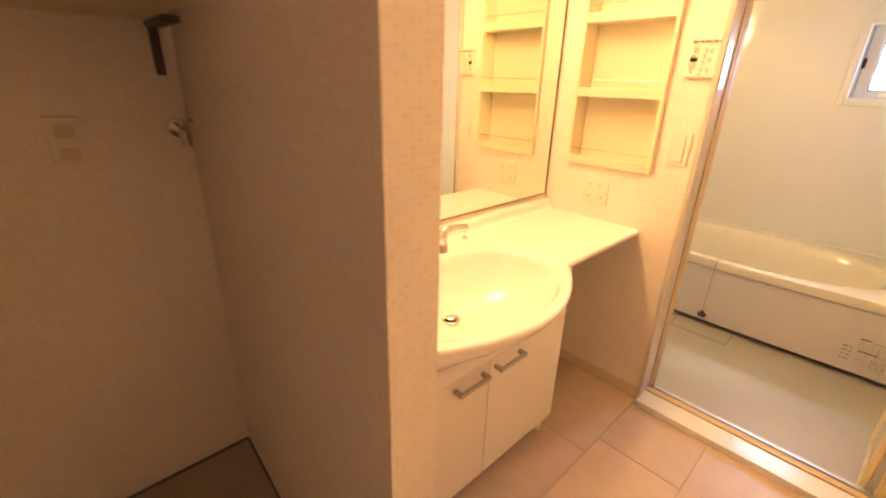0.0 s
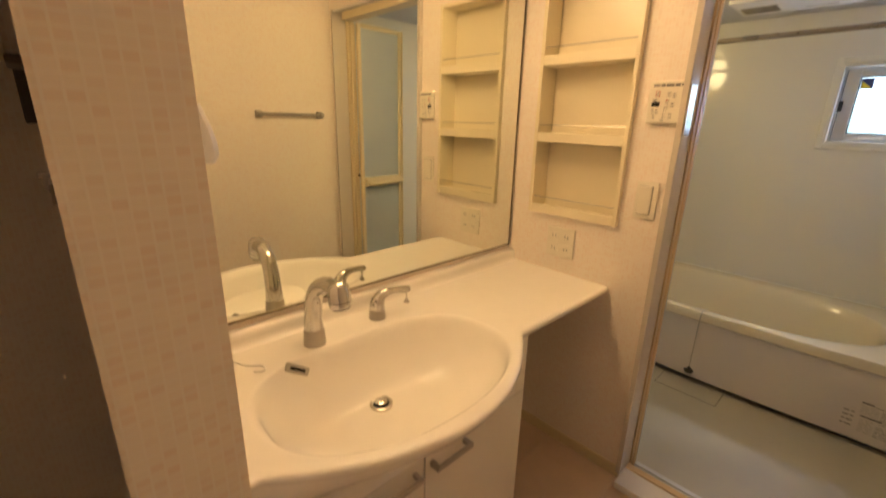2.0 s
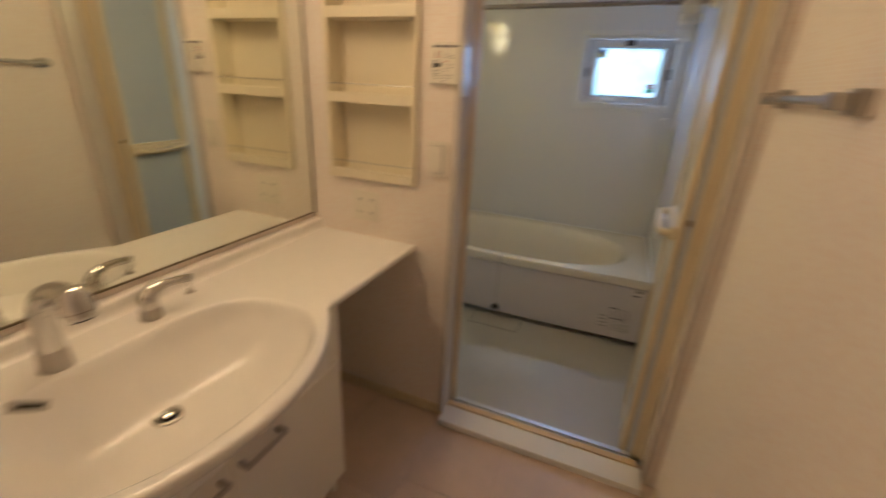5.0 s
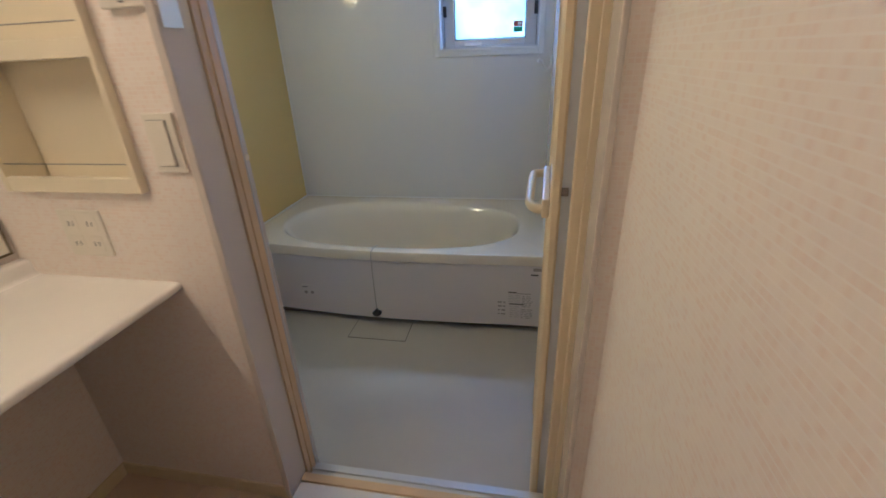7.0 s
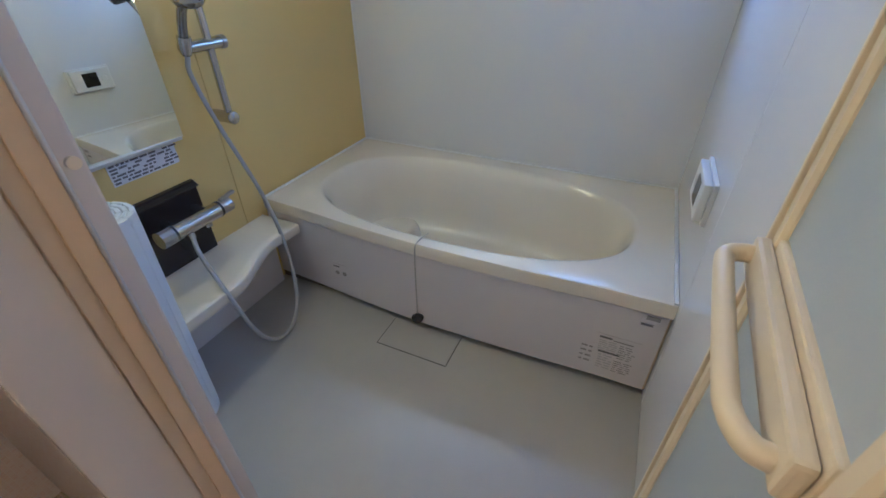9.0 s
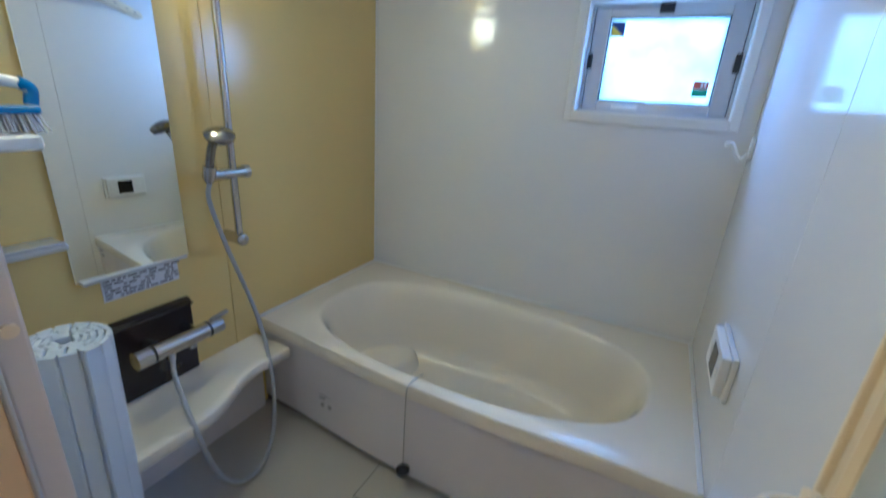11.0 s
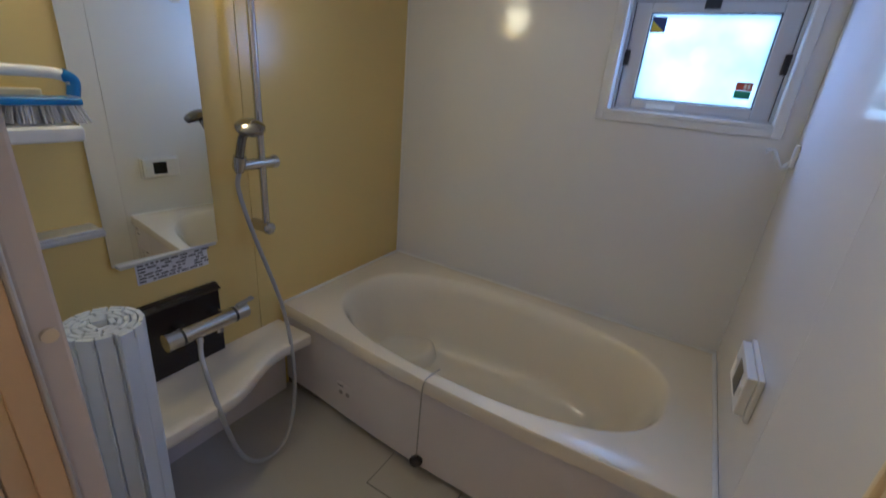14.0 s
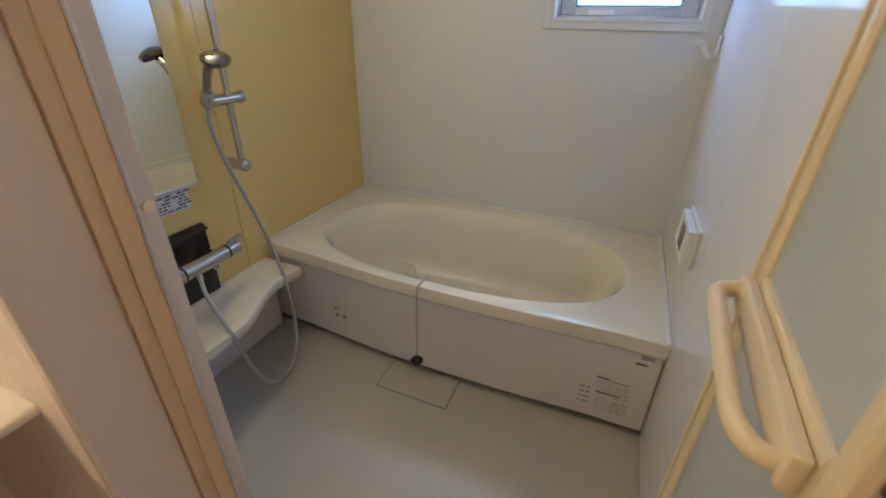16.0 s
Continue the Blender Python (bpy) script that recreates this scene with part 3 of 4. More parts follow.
def window():
    root = thing("window_1", (1.035, YW, WZ0), "small awning window with frosted glass in a silver aluminium frame", "window", kind="structure")
    part("window_trim", ring_frame("y", (0.732, 1.208), (1.346, 1.688), 0.029, YW - 0.010, YW - 0.0005), WHITEPL, root, "white trim round the opening")
    part("reveal", ring_frame("y", (WX0, WZ0), (WX1, WZ1), 0.012, YW - 0.008, YW + 0.098, 0.001), WHITEPL, root, "glossy white reveal")
    part("window_frame", ring_frame("y", (WX0 + 0.012, WZ0 + 0.012), (WX1 - 0.012, WZ1 - 0.012), 0.010, YW + 0.06, YW + 0.125, 0.001), ALU, root, "silver outer frame")
    part("gasket", ring_frame("y", (WX0 + 0.0215, WZ0 + 0.0205), (WX1 - 0.0215, WZ1 - 0.0205), 0.003, YW + 0.074, YW + 0.12, 0.0), BLACK, root, "thin dark gasket")
    sash = part("sash", ring_frame("y", (WX0 + 0.024, WZ0 + 0.022), (WX1 - 0.024, WZ1 - 0.022), 0.058, YW + 0.070, YW + 0.110, 0.003, 0.034), ALU, root, "silver sash")
    part("glazing_bead", ring_frame("y", (WX0 + 0.081, WZ0 + 0.055), (WX1 - 0.081, WZ1 - 0.055), 0.005, YW + 0.073, YW + 0.105, 0.001), BLACK, sash, "dark glazing bead")
    pane = part("pane", box(WX0 + 0.084, WX1 - 0.084, YW + 0.087, YW + 0.093, WZ0 + 0.058, WZ1 - 0.058), FROST, sash, "frosted glass pane")
    pane.visible_shadow = False
    for x, z, w, h in ((1.035, WZ1 - 0.030, 0.05, 0.034), (WX0 + 0.030, 1.44, 0.018, 0.055), (WX1 - 0.030, 1.44, 0.020, 0.065)):
        part("latch", box(x - w / 2, x + w / 2, YW + 0.051, YW + 0.070, z - h / 2, z + h / 2, 0.003, 2), BLACK, root, "black latch")
    part("sill_strip", box(0.90, 1.00, YW + 0.061, YW + 0.0695, WZ0 + 0.024, WZ0 + 0.044, 0.001, 1), WHITEPL, root, "white printed strip")
    st = part("sticker", box(0.848, 0.898, YW + 0.0855, YW + 0.0865, 1.532, 1.584), NAVYST, root, "navy and yellow sticker")
    tri = bmesh.new()
    tri.faces.new([tri.verts.new(q) for q in ((0.851, YW + 0.0850, 1.536), (0.893, YW + 0.0850, 1.536), (0.851, YW + 0.0850, 1.572))])
    part("mark", tri, YELLOWST, st, "yellow wedge")
    st = part("sticker", box(1.176, 1.226, YW + 0.0855, YW + 0.0865, 1.325, 1.352), GREENST, root, "red and green sticker")
    part("mark", box(1.176, 1.226, YW + 0.0855, YW + 0.0865, 1.353, 1.380), REDINK, st, "red band with pale marks")
    part("mark", box(1.200, 1.208, YW + 0.0848, YW + 0.0853, 1.358, 1.374), PAPERLABEL, st)
    part("mark", box(1.211, 1.219, YW + 0.0848, YW + 0.0853, 1.358, 1.374), PAPERLABEL, st)
    return root


window()


def folding_door():
    """Two leaves folded together into the bath; the one with the pull bar stands a little off the other."""
    root = thing("folding_door", (1.349, 0.27, 0.0), "open bifold bathroom door with milky panes and a cream pull bar", "door")
    top, bot = DT - 0.055, -0.02
    ajar = Matrix.Translation((1.343, 0.455, 0)) @ pose(0, 0, 0, 0, 0, -3.2) @ Matrix.Translation((-1.345, -0.455, 0))
    for x, m in ((1.345, ajar), (1.3685, Matrix.Identity(4))):
        leaf = part("leaf", move(ring_frame("x", (0.1108, bot), (0.455, top), 0.026, x - 0.011, x + 0.011, 0.005), m), TRIM, root, "cream leaf frame")
        part("pane", move(box(x - 0.003, x + 0.003, 0.134, 0.432, bot + 0.022, 0.88), m), PANE, leaf, "milky lower pane")
        part("pane", move(box(x - 0.003, x + 0.003, 0.134, 0.432, 0.935, top - 0.022), m), PANE, leaf, "milky upper pane")
        part("rail", move(box(x - 0.0105, x + 0.0105, 0.1375, 0.4285, 0.875, 0.940, 0.004, 2), m), TRIM, leaf, "cream middle rail")
    part("hinge_strip", box(1.328, 1.379, 0.457, 0.465, bot, top, 0.003, 2), TRIM, root, "cream fold strip")
    bar = spline([(1.319, 0.432, 0.910), (1.307, 0.431, 0.910), (1.292, 0.420, 0.910), (1.288, 0.39, 0.908), (1.288, 0.23, 0.902), (1.291, 0.190, 0.900), (1.303, 0.165, 0.900), (1.319, 0.160, 0.900)], 8)
    grip = tube(bar, 0.0105, 16)
    for v in grip.verts:
        v.co.z = 0.905 + (v.co.z - 0.905) * 1.1
    h = part("handle", move(grip, ajar), TRIM, root, "glossy cream pull bar", True)
    part("handle_plate", move(box(1.317, 1.3338, 0.140, 0.450, 0.884, 0.928, 0.005, 2), ajar), TRIM, h, "cream handle plate")
    part("edge_strip", box(1.3345, 1.3565, 0.1185, 0.1235, bot, top, 0.001, 1), PALEALU, root, "pale aluminium edge strip")
    part("pivot", rod((1.334, 0.1125, 0.955), (1.348, 0.1125, 0.955), 0.009), DARKCHROME, root, "dull metal pivot catch")
    return root


folding_door()

# ---- vanity ----


def front_edge(y):
    """The counter's front: straight beside the bowl, bulging before it."""
    d = (y + 0.885) / 0.365
    return 0.455 + (0.155 * (1 - d * d) if abs(d) < 1 else 0.0) + 0.012 * max(0.0, min(1.0, (-y - 1.0) / 0.25))


def bowl(x, y):
    cx, cy, b = 0.375, -0.885, 0.308
    a = 0.20 if x < cx else 0.19
    p = 3.0 if x < cx else 2.1
    r = (abs((x - cx) / a) ** p + abs((y - cy) / b) ** p) ** (1 / p)
    if r >= 1.06:
        return 0.0
    t = max(0.0, min(1.0, (1.06 - r) / 0.62))
    k = min(1.0, (1.06 - r) / 0.09)
    return 0.145 * (1 - (1 - t) ** 2.2) * k * k * (3 - 2 * k) + 0.012 * max(0.0, 0.44 - r) / 0.44


def counter():
    root = thing("vanity_counter", (0.3, -0.66, 0.72), "cream cast marble vanity counter with a moulded oval washbasin", "washbasin")
    bm = bmesh.new()
    y0, y1, nu, nv, z = -1.3295, -0.0005, 190, 70, 0.75
    grid = []
    for i in range(nu + 1):
        y = y0 + (y1 - y0) * i / nu
        f = front_edge(y)
        row = []
        for j in range(nv + 1):
            x = 0.032 + (f - 0.014 - 0.032) * j / nv
            row.append(bm.verts.new((x, y, z - bowl(x, y))))
        for dx, dz in ((-0.008, -0.001), (-0.003, -0.005), (0.0, -0.010), (0.0, -0.032), (-0.004, -0.037), (-0.03, -0.040)):
            row.append(bm.verts.new((f + dx, y, z + dz * 0.56)))
        grid.append(row)
    for a, b in zip(grid, grid[1:]):
        for j in range(len(a) - 1):
            bm.faces.new((a[j], a[j + 1], b[j + 1], b[j]))
    bmesh.ops.recalc_face_normals(bm, faces=bm.faces[:])
    part("basin_top", bm, STONE, root, smooth="soft")
    # underside of the open counter
    part("underside", box(0.002, 0.428, -0.478, -0.0005, 0.7285, 0.7300), STONE, root)
    # coved upstand along the wall
    bm = bmesh.new()
    prof = [(0.0495, 0.7495), (0.040, 0.752), (0.034, 0.760), (0.032, 0.772), (0.031, 0.784), (0.027, 0.790), (0.020, 0.792), (0.0005, 0.792)]
    ends = [[bm.verts.new((x, y, zz)) for x, zz in prof] for y in (y0, y1)]
    for j in range(len(prof) - 1):
        bm.faces.new((ends[0][j], ends[0][j + 1], ends[1][j + 1], ends[1][j]))
    part("upstand", bm, STONE, root, smooth=True)
    # bowl fittings
    zd = z - bowl(0.285, -0.884)
    d = part("drain", turned([(0.030, -0.004), (0.030, 0.002), (0.026, 0.0035), (0.022, 0.001), (0.021, -0.006)], pose(0.285, -0.884, zd)), SATIN, root, "satin waste ring", True)
    part("drain_gap", turned([(0.0215, 0.0012), (0.0210, 0.0016), (0.012, 0.0016)], pose(0.285, -0.884, zd)), BLACK, d, "dark gap round the plug")
    part("drain_plug", turned([(0.010, -0.006), (0.016, 0.004), (0.0165, 0.007), (0.012, 0.010), (0.001, 0.011)], pose(0.285, -0.884, zd)), CHROME, d, "domed chrome plug", True)
    slot = box(-0.011, 0.011, -0.034, 0.034, -0.004, 0.002, 0.004, 3)
    zo = z - bowl(0.186, -1.055)
    sx = (bowl(0.190, -1.055) - bowl(0.182, -1.055)) / 0.008
    sy = (bowl(0.186, -1.045) - bowl(0.186, -1.065)) / 0.020
    normal = Vector((sx, sy, 1.0)).normalized()
    along = Vector((0, 1, -sy)).normalized()
    side = along.cross(normal)
    seat = Matrix((side, along, normal)).transposed().to_4x4()
    seat.translation = Vector((0.186, -1.055, zo))
    part("overflow", move(slot, seat), SATIN, root, "chrome overflow slot", True)
    inner = box(-0.004, 0.004, -0.022, 0.022, 0.0, 0.003, 0.001, 1)
    part("overflow_gap", move(inner, seat), BLACK, root, "dark overflow opening", True)
    part("hinge_cap", rod((0.425, -0.045, 0.718), (0.425, -0.045, 0.7283), 0.008), DARKMETAL, root, "small bracket stud below the counter")
    return root


counter()


def vanity_cabinet():
    root = thing("vanity_cabinet", (0.22, -0.9, 0), "cream laminate vanity cabinet with two doors under the basin", "cabinet")
    y0, y1, xf = -1.3285, -0.470, 0.425
    part("body", box(0.004, xf, y0, y1, 0.085, 0.56, 0.002, 1), DOORWHITE, root)
    part("side_panel", box(0.004, xf, y1 - 0.018, y1, 0.561, 0.727), DOORWHITE, root)
    part("front_rail", box(xf - 0.015, xf, y0, y1 - 0.019, 0.561, 0.575), DOORWHITE, root)
    part("kickboard", box(0.004, xf - 0.10, y0, y1 - 0.03, 0.0, 0.0845), SATIN, root, "dark recessed plinth")
    part("foot", rod((0.405, y1 - 0.02, 0.0), (0.405, y1 - 0.02, 0.0845), 0.012), PLATE, root, "small cream foot")
    for a, b, h0, h1 in ((y0 + 0.002, -0.8725, -1.022, -0.898), (-0.8695, y1 - 0.002, -0.855, -0.728)):
        d = part("door", box(xf + 0.0008, xf + 0.019, a, b, 0.088, 0.536, 0.0015, 1), DOORWHITE, root)
        hd = part("handle", box(xf + 0.042, xf + 0.050, h0, h1, 0.499, 0.513, 0.002, 2), SATIN, d, "square satin bar handle")
        for e in (h0 + 0.006, h1 - 0.006):
            part("handle_post", box(xf + 0.0192, xf + 0.0422, e - 0.006, e + 0.006, 0.499, 0.513, 0.0015, 1), SATIN, hd)
    part("upper_corner", box(xf + 0.0008, xf + 0.019, -0.515, y1 - 0.002, 0.5385, 0.727, 0.0015, 1), DOORWHITE, root)
    # skirt that follows the bulging bowl
    bm = bmesh.new()
    rows = []
    for i in range(61):
        y = y0 + (-0.515 - y0) * i / 60
        f = front_edge(y) - 0.0045
        rows.append([bm.verts.new((max(xf + 0.0192, xf + 0.0192 + (f - xf - 0.0192) * k), y, zz)) for k, zz in ((0.97, 0.7272), (0.93, 0.708), (0.80, 0.690), (0.60, 0.668), (0.38, 0.648), (0.19, 0.628), (0.06, 0.606), (0.0, 0.58), (0.0, 0.5385))])
    for a, b in zip(rows, rows[1:]):
        for j in range(8):
            bm.faces.new((a[j], b[j], b[j + 1], a[j + 1]))
    part("bowl_skirt", bm, STONE, root, "curved cream bowl underside", True)
    return root


vanity_cabinet()


def clear_strip():
    """A bent strip of clear plastic left lying on the counter."""
    pts = spline([(0.064, -1.190, 0.7525), (0.096, -1.163, 0.7525), (0.126, -1.148, 0.7530), (0.150, -1.122, 0.7530), (0.172, -1.126, 0.7525), (0.160, -1.146, 0.7525)], 6)
    tagged(put("plastic_strip", tube(pts, 0.0022, 8), WHITEPL, True), "thin bent strip of pale plastic on the vanity counter", "plastic strip")


clear_strip()


def spout():
    root = thing("basin_spout", (0.128, -0.978, 0.75), "chrome swan-neck basin spout with a fat pull-out head", "faucet")
    part("base_collar", turned([(0.029, 0.0), (0.0285, 0.004), (0.026, 0.038), (0.0245, 0.044)], pose(0.128, -0.978, 0.75)), SATIN, root, "brushed conical base collar", True)
    pts = spline([(0.128, -0.978, 0.793), (0.129, -0.978, 0.83), (0.138, -0.977, 0.878), (0.160, -0.975, 0.913), (0.198, -0.972, 0.932), (0.236, -0.970, 0.930)], 8)
    part("neck", tube(pts, [0.0245 - 0.004 * min(1, i / 24) for i in range(len(pts))], 24), CHROME, root, smooth=True)
    m = pose(0.250, -0.969, 0.921, 0, -10, 4)
    head = part("head", turned([(0.004, 0.034), (0.017, 0.031), (0.024, 0.022), (0.0265, 0.006), (0.0265, -0.020), (0.0245, -0.028)], m), CHROME, root, "fat rounded chrome outlet head", True)
    part("aerator", turned([(0.021, -0.0278), (0.020, -0.032), (0.001, -0.032)], m), BLACK, head, "dark aerator", True)
    part("head_seam", turned([(0.0268, -0.013), (0.0268, -0.0145)], m), DARKCHROME, head, "thin dark seam", True)
    return root


def lever():
    root = thing("basin_lever", (0.112, -0.770, 0.75), "chrome single-lever mixer handle on the vanity counter", "faucet")
    part("base_collar", turned([(0.0245, 0.0), (0.0245, 0.003), (0.0225, 0.026), (0.0215, 0.030)], pose(0.112, -0.770, 0.75)), SATIN, root, "brushed base collar", True)
    pts = spline([(0.112, -0.770, 0.779), (0.112, -0.769, 0.797), (0.113, -0.758, 0.815), (0.117, -0.735, 0.824), (0.123, -0.702, 0.824), (0.128, -0.664, 0.818)], 8)
    part("body", tube(pts, [0.0220 - 0.0115 * min(1, max(0, i - 8) / 20) for i in range(len(pts))], 24), CHROME, root, smooth=True)
    part("pin", tube([(0.128, -0.672, 0.814), (0.128, -0.672, 0.786)], 0.0026, 8), CHROME, root, "thin chrome pin")
    part("pin_tip", turned([(0.0095, 0.0), (0.0095, 0.002), (0.004, 0.009), (0.0028, 0.014)], pose(0.128, -0.672, 0.777)), CHROME, root, "small flared chrome cup", True)
    return root


spout()
lever()


def vanity_mirror():
    root = thing("vanity_mirror", (0.003, -0.67, 0.81), "large frameless vanity mirror with thin dark edging", "mirror")
    part("glass", box(0.001, 0.006, -1.3285, -0.016, 0.816, 1.788), MIRROR, root, "silvered glass")
    part("edge", box(0.001, 0.0085, -0.0158, -0.0105, 0.810, 1.793, 0.001, 1), BRASSLINE, root, "dark upright edge strip")
    part("edge", box(0.001, 0.0085, -1.3285, -0.016, 0.810, 0.8158, 0.001, 1), BRASSLINE, root, "dark lower edge strip")
    part("edge", box(0.001, 0.0085, -1.3285, -0.016, 1.7885, 1.793, 0.001, 1), BRASSLINE, root, "dark upper edge strip")
    return root


def mirror_lamp():
    root = thing("mirror_lamp", (0.05, -0.65, 1.82), "lit white tube lamp mounted above the vanity mirror", "lamp")
    part("housing", box(0.001, 0.045, -0.98, -0.30, 1.845, 1.925, 0.006, 2), WHITEPL, root, "white lamp housing")
    part("cover", box(0.046, 0.105, -0.975, -0.305, 1.838, 1.915, 0.022, 4), GLOWTUBE, root, "glowing white cover", True)
    part("end_cap", box(0.044, 0.107, -0.3045, -0.292, 1.836, 1.918, 0.006, 2), WHITEPL, root, "white end cap")
    part("end_cap", box(0.044, 0.107, -0.988, -0.9755, 1.836, 1.918, 0.006, 2), WHITEPL, root, "white end cap")
    return root


vanity_mirror()
mirror_lamp()


def wall_shelf():
    root = thing("recessed_shelf", (0.275, 0.0, 0.975), "cream recessed wall shelf with three open compartments", "shelf")
    x0, x1, z0, z1, yb = 0.0955, 0.4545, 0.9755, 1.7895, 0.072
    part("back_panel", box(x0, x1, yb, yb + 0.006, z0, z1), SHELFMAT, root)
    for a, b in ((x0, x0 + 0.014), (x1 - 0.014, x1)):
        part("side_panel", box(a, b, -0.020, yb, z0, z1, 0.002, 2), SHELFMAT, root)
    part("top_panel", box(x0 + 0.014, x1 - 0.014, -0.020, yb, z1 - 0.014, z1, 0.002, 2), SHELFMAT, root)
    for z in (z0, 1.244, 1.510):
        s = part("shelf_board", box(x0 + 0.014, x1 - 0.014, -0.004, yb, z, z + 0.012, 0.001, 1), SHELFMAT, root)
        part("shelf_lip", box(x0 + 0.014, x1 - 0.014, -0.019, -0.0045, z, z + 0.034, 0.002, 2), SHELFMAT, s, "raised shelf lip")
        part("guard_rail", rod((x0 + 0.014, -0.010, z + 0.062), (x1 - 0.014, -0.010, z + 0.062), 0.0016, 8), SATIN, s, "thin metal guard rail")
    return root


wall_shelf()


def switch_plate():
    root = thing("light_switch", (0.536, 0, 1.02), "cream wall switch with one wide rocker", "switch")
    p = part("plate", box(0.502, 0.571, -0.008, -0.0005, 1.020, 1.140, 0.003, 2), PLATE, root)
    part("rocker_gap", box(0.511, 0.5555, -0.0088, -0.0081, 1.033, 1.127), SOFTINK, p, "thin dark gap round the rocker")
    part("rocker", box(0.512, 0.5535, -0.0125, -0.0089, 1.0345, 1.126, 0.002, 2), PLATE, p, "wide cream rocker")


def outlet_plate(x, z, name, label, m=None):
    root = thing(name, (x, 0, z - 0.058), label, "outlet")
    p = part("plate", box(x - 0.058, x + 0.058, -0.007, -0.0005, z - 0.058, z + 0.058, 0.003, 2), PLATE, root)
    for dx in (-0.026, 0.026):
        for dz in (-0.025, 0.025):
            s = part("socket", box(x + dx - 0.018, x + dx + 0.018, -0.0085, -0.0072, z + dz - 0.020, z + dz + 0.020, 0.001, 1), PLATE, p)
            for k in (-0.006, 0.006):
                part("slot", box(x + dx + k - 0.001, x + dx + k + 0.001, -0.0092, -0.0084, z + dz - 0.006, z + dz + 0.006), INK, s)
    return root


def heater_panel():
    root = thing("bath_heater_control", (0.553, 0, 1.32), "cream bathroom dryer control panel with a small dark display", "control panel")
    p = part("plate", box(0.498, 0.612, -0.016, -0.0005, 1.319, 1.440, 0.005, 3), PLATE, root)
    part("display", box(0.511, 0.5335, -0.0172, -0.0158, 1.368, 1.381), DARK, p, "dark display strip")
    x = 0.510
    for w in (0.018, 0.012, 0.022, 0.014, 0.016):
        part("print_row", box(x, x + w, -0.0168, -0.0158, 1.425, 1.432), INK, p, "dark print")
        x += w + 0.003
    part("mark", ring_frame("y", (0.519, 1.396), (0.531, 1.413), 0.0014, -0.0168, -0.0158, 0.0), REDINK, p, "red outlined mark")
    part("mark", box(0.524, 0.526, -0.0168, -0.0158, 1.400, 1.409), INK, p)
    for z in (1.388, 1.384):
        part("mark", box(0.513, 0.525, -0.0168, -0.0158, z - 0.0012, z + 0.0012), INK, p)
    for x, z in ((0.516, 1.358), (0.527, 1.358), (0.520, 1.343), (0.556, 1.405), (0.554, 1.385), (0.552, 1.365), (0.550, 1.345), (0.572, 1.402), (0.570, 1.375), (0.568, 1.345)):
        b = part("button", box(x - 0.0062, x + 0.0062, -0.0178, -0.0158, z - 0.0052, z + 0.0052, 0.002, 1), PLATE, p)
        part("mark", box(x - 0.0036, x + 0.0036, -0.0183, -0.0177, z - 0.0010, z + 0.0026), REDINK if z == 1.385 else SOFTINK, b)
        part("mark", box(x - 0.0045, x + 0.0045, -0.0166, -0.0158, z - 0.0085, z - 0.0066), INK, p)
    part("print_row", box(0.540, 0.552, -0.0168, -0.0158, 1.3275, 1.330), INK, p, "small print")


switch_plate()
outlet_plate(0.245, 0.872, "power_outlet", "cream double power outlet plate above the counter")
heater_panel()


def towel_rail():
    y0, y1, z = -0.475, -0.110, 1.325
    root = thing("towel_rail", (XR, -0.29, z), "satin metal towel rail on the wallpapered wall", "towel rail")
    part("bar", rod((XR - 0.042, y0 + 0.01, z), (XR - 0.042, y1 - 0.01, z), 0.008), SATIN, root, smooth=True)
    for y in (y0, y1):
        b = part("bracket", box(XR - 0.056, XR - 0.0255, y - 0.012, y + 0.012, z - 0.013, z + 0.013, 0.005, 2), SATIN, root)
        part("bracket_foot", box(XR - 0.026, XR - 0.0005, y - 0.016, y + 0.016, z - 0.020, z + 0.020, 0.005, 2), SATIN, b)


towel_rail()


def wall_holder():
    """Slim curved holder on the partition, bulging away from the wall towards its foot."""
    root = thing("wall_holder", (0.47, -1.33, 1.256), "curved glossy white plastic holder hung on the wallpapered partition", "holder")
    part("mount_plate", box(0.448, 0.492, -1.3295, -1.278, 1.343 - 0.006, 1.343, 0.002, 2), WHITEPL, root, "white mounting ledge")
    part("back_plate", box(0.450, 0.490, -1.3295, -1.322, 1.343 - 0.05, 1.343 - 0.0065, 0.001, 1), SATIN, root, "dark back plate")
    bm = bmesh.new()
    rows = []
    for k in range(15):
        t = k / 14
        z = 1.343 - 0.018 + (1.256 - 1.343 + 0.018) * t
        y = -1.264 - 0.012 + (-1.252 - -1.264 + 0.002) * math.sin(math.pi / 2 * min(1.0, t * 1.12)) - 0.006 * max(0.0, t - 0.85) / 0.15
        w = 0.022 + 0.004 * math.sin(math.pi * t)
        rows.append([bm.verts.new((0.470 + w * math.cos(2 * math.pi * j / 16), y + 0.010 * math.sin(2 * math.pi * j / 16), z)) for j in range(16)])
    for a, b in zip(rows, rows[1:]):
        for j in range(16):
            bm.faces.new((a[j], a[(j + 1) % 16], b[(j + 1) % 16], b[j]))
    bm.faces.new(rows[0])
    bm.faces.new(rows[-1][::-1])
    bmesh.ops.recalc_face_normals(bm, faces=bm.faces[:])
    shell = part("curved_shell", bm, WHITEPL, root, "glossy curved shell", True)
    part("neck", box(0.455, 0.485, -1.3295, -1.264 - 0.012, 1.343 - 0.030, 1.343 - 0.0068, 0.002, 1), WHITEPL, shell)


wall_holder()


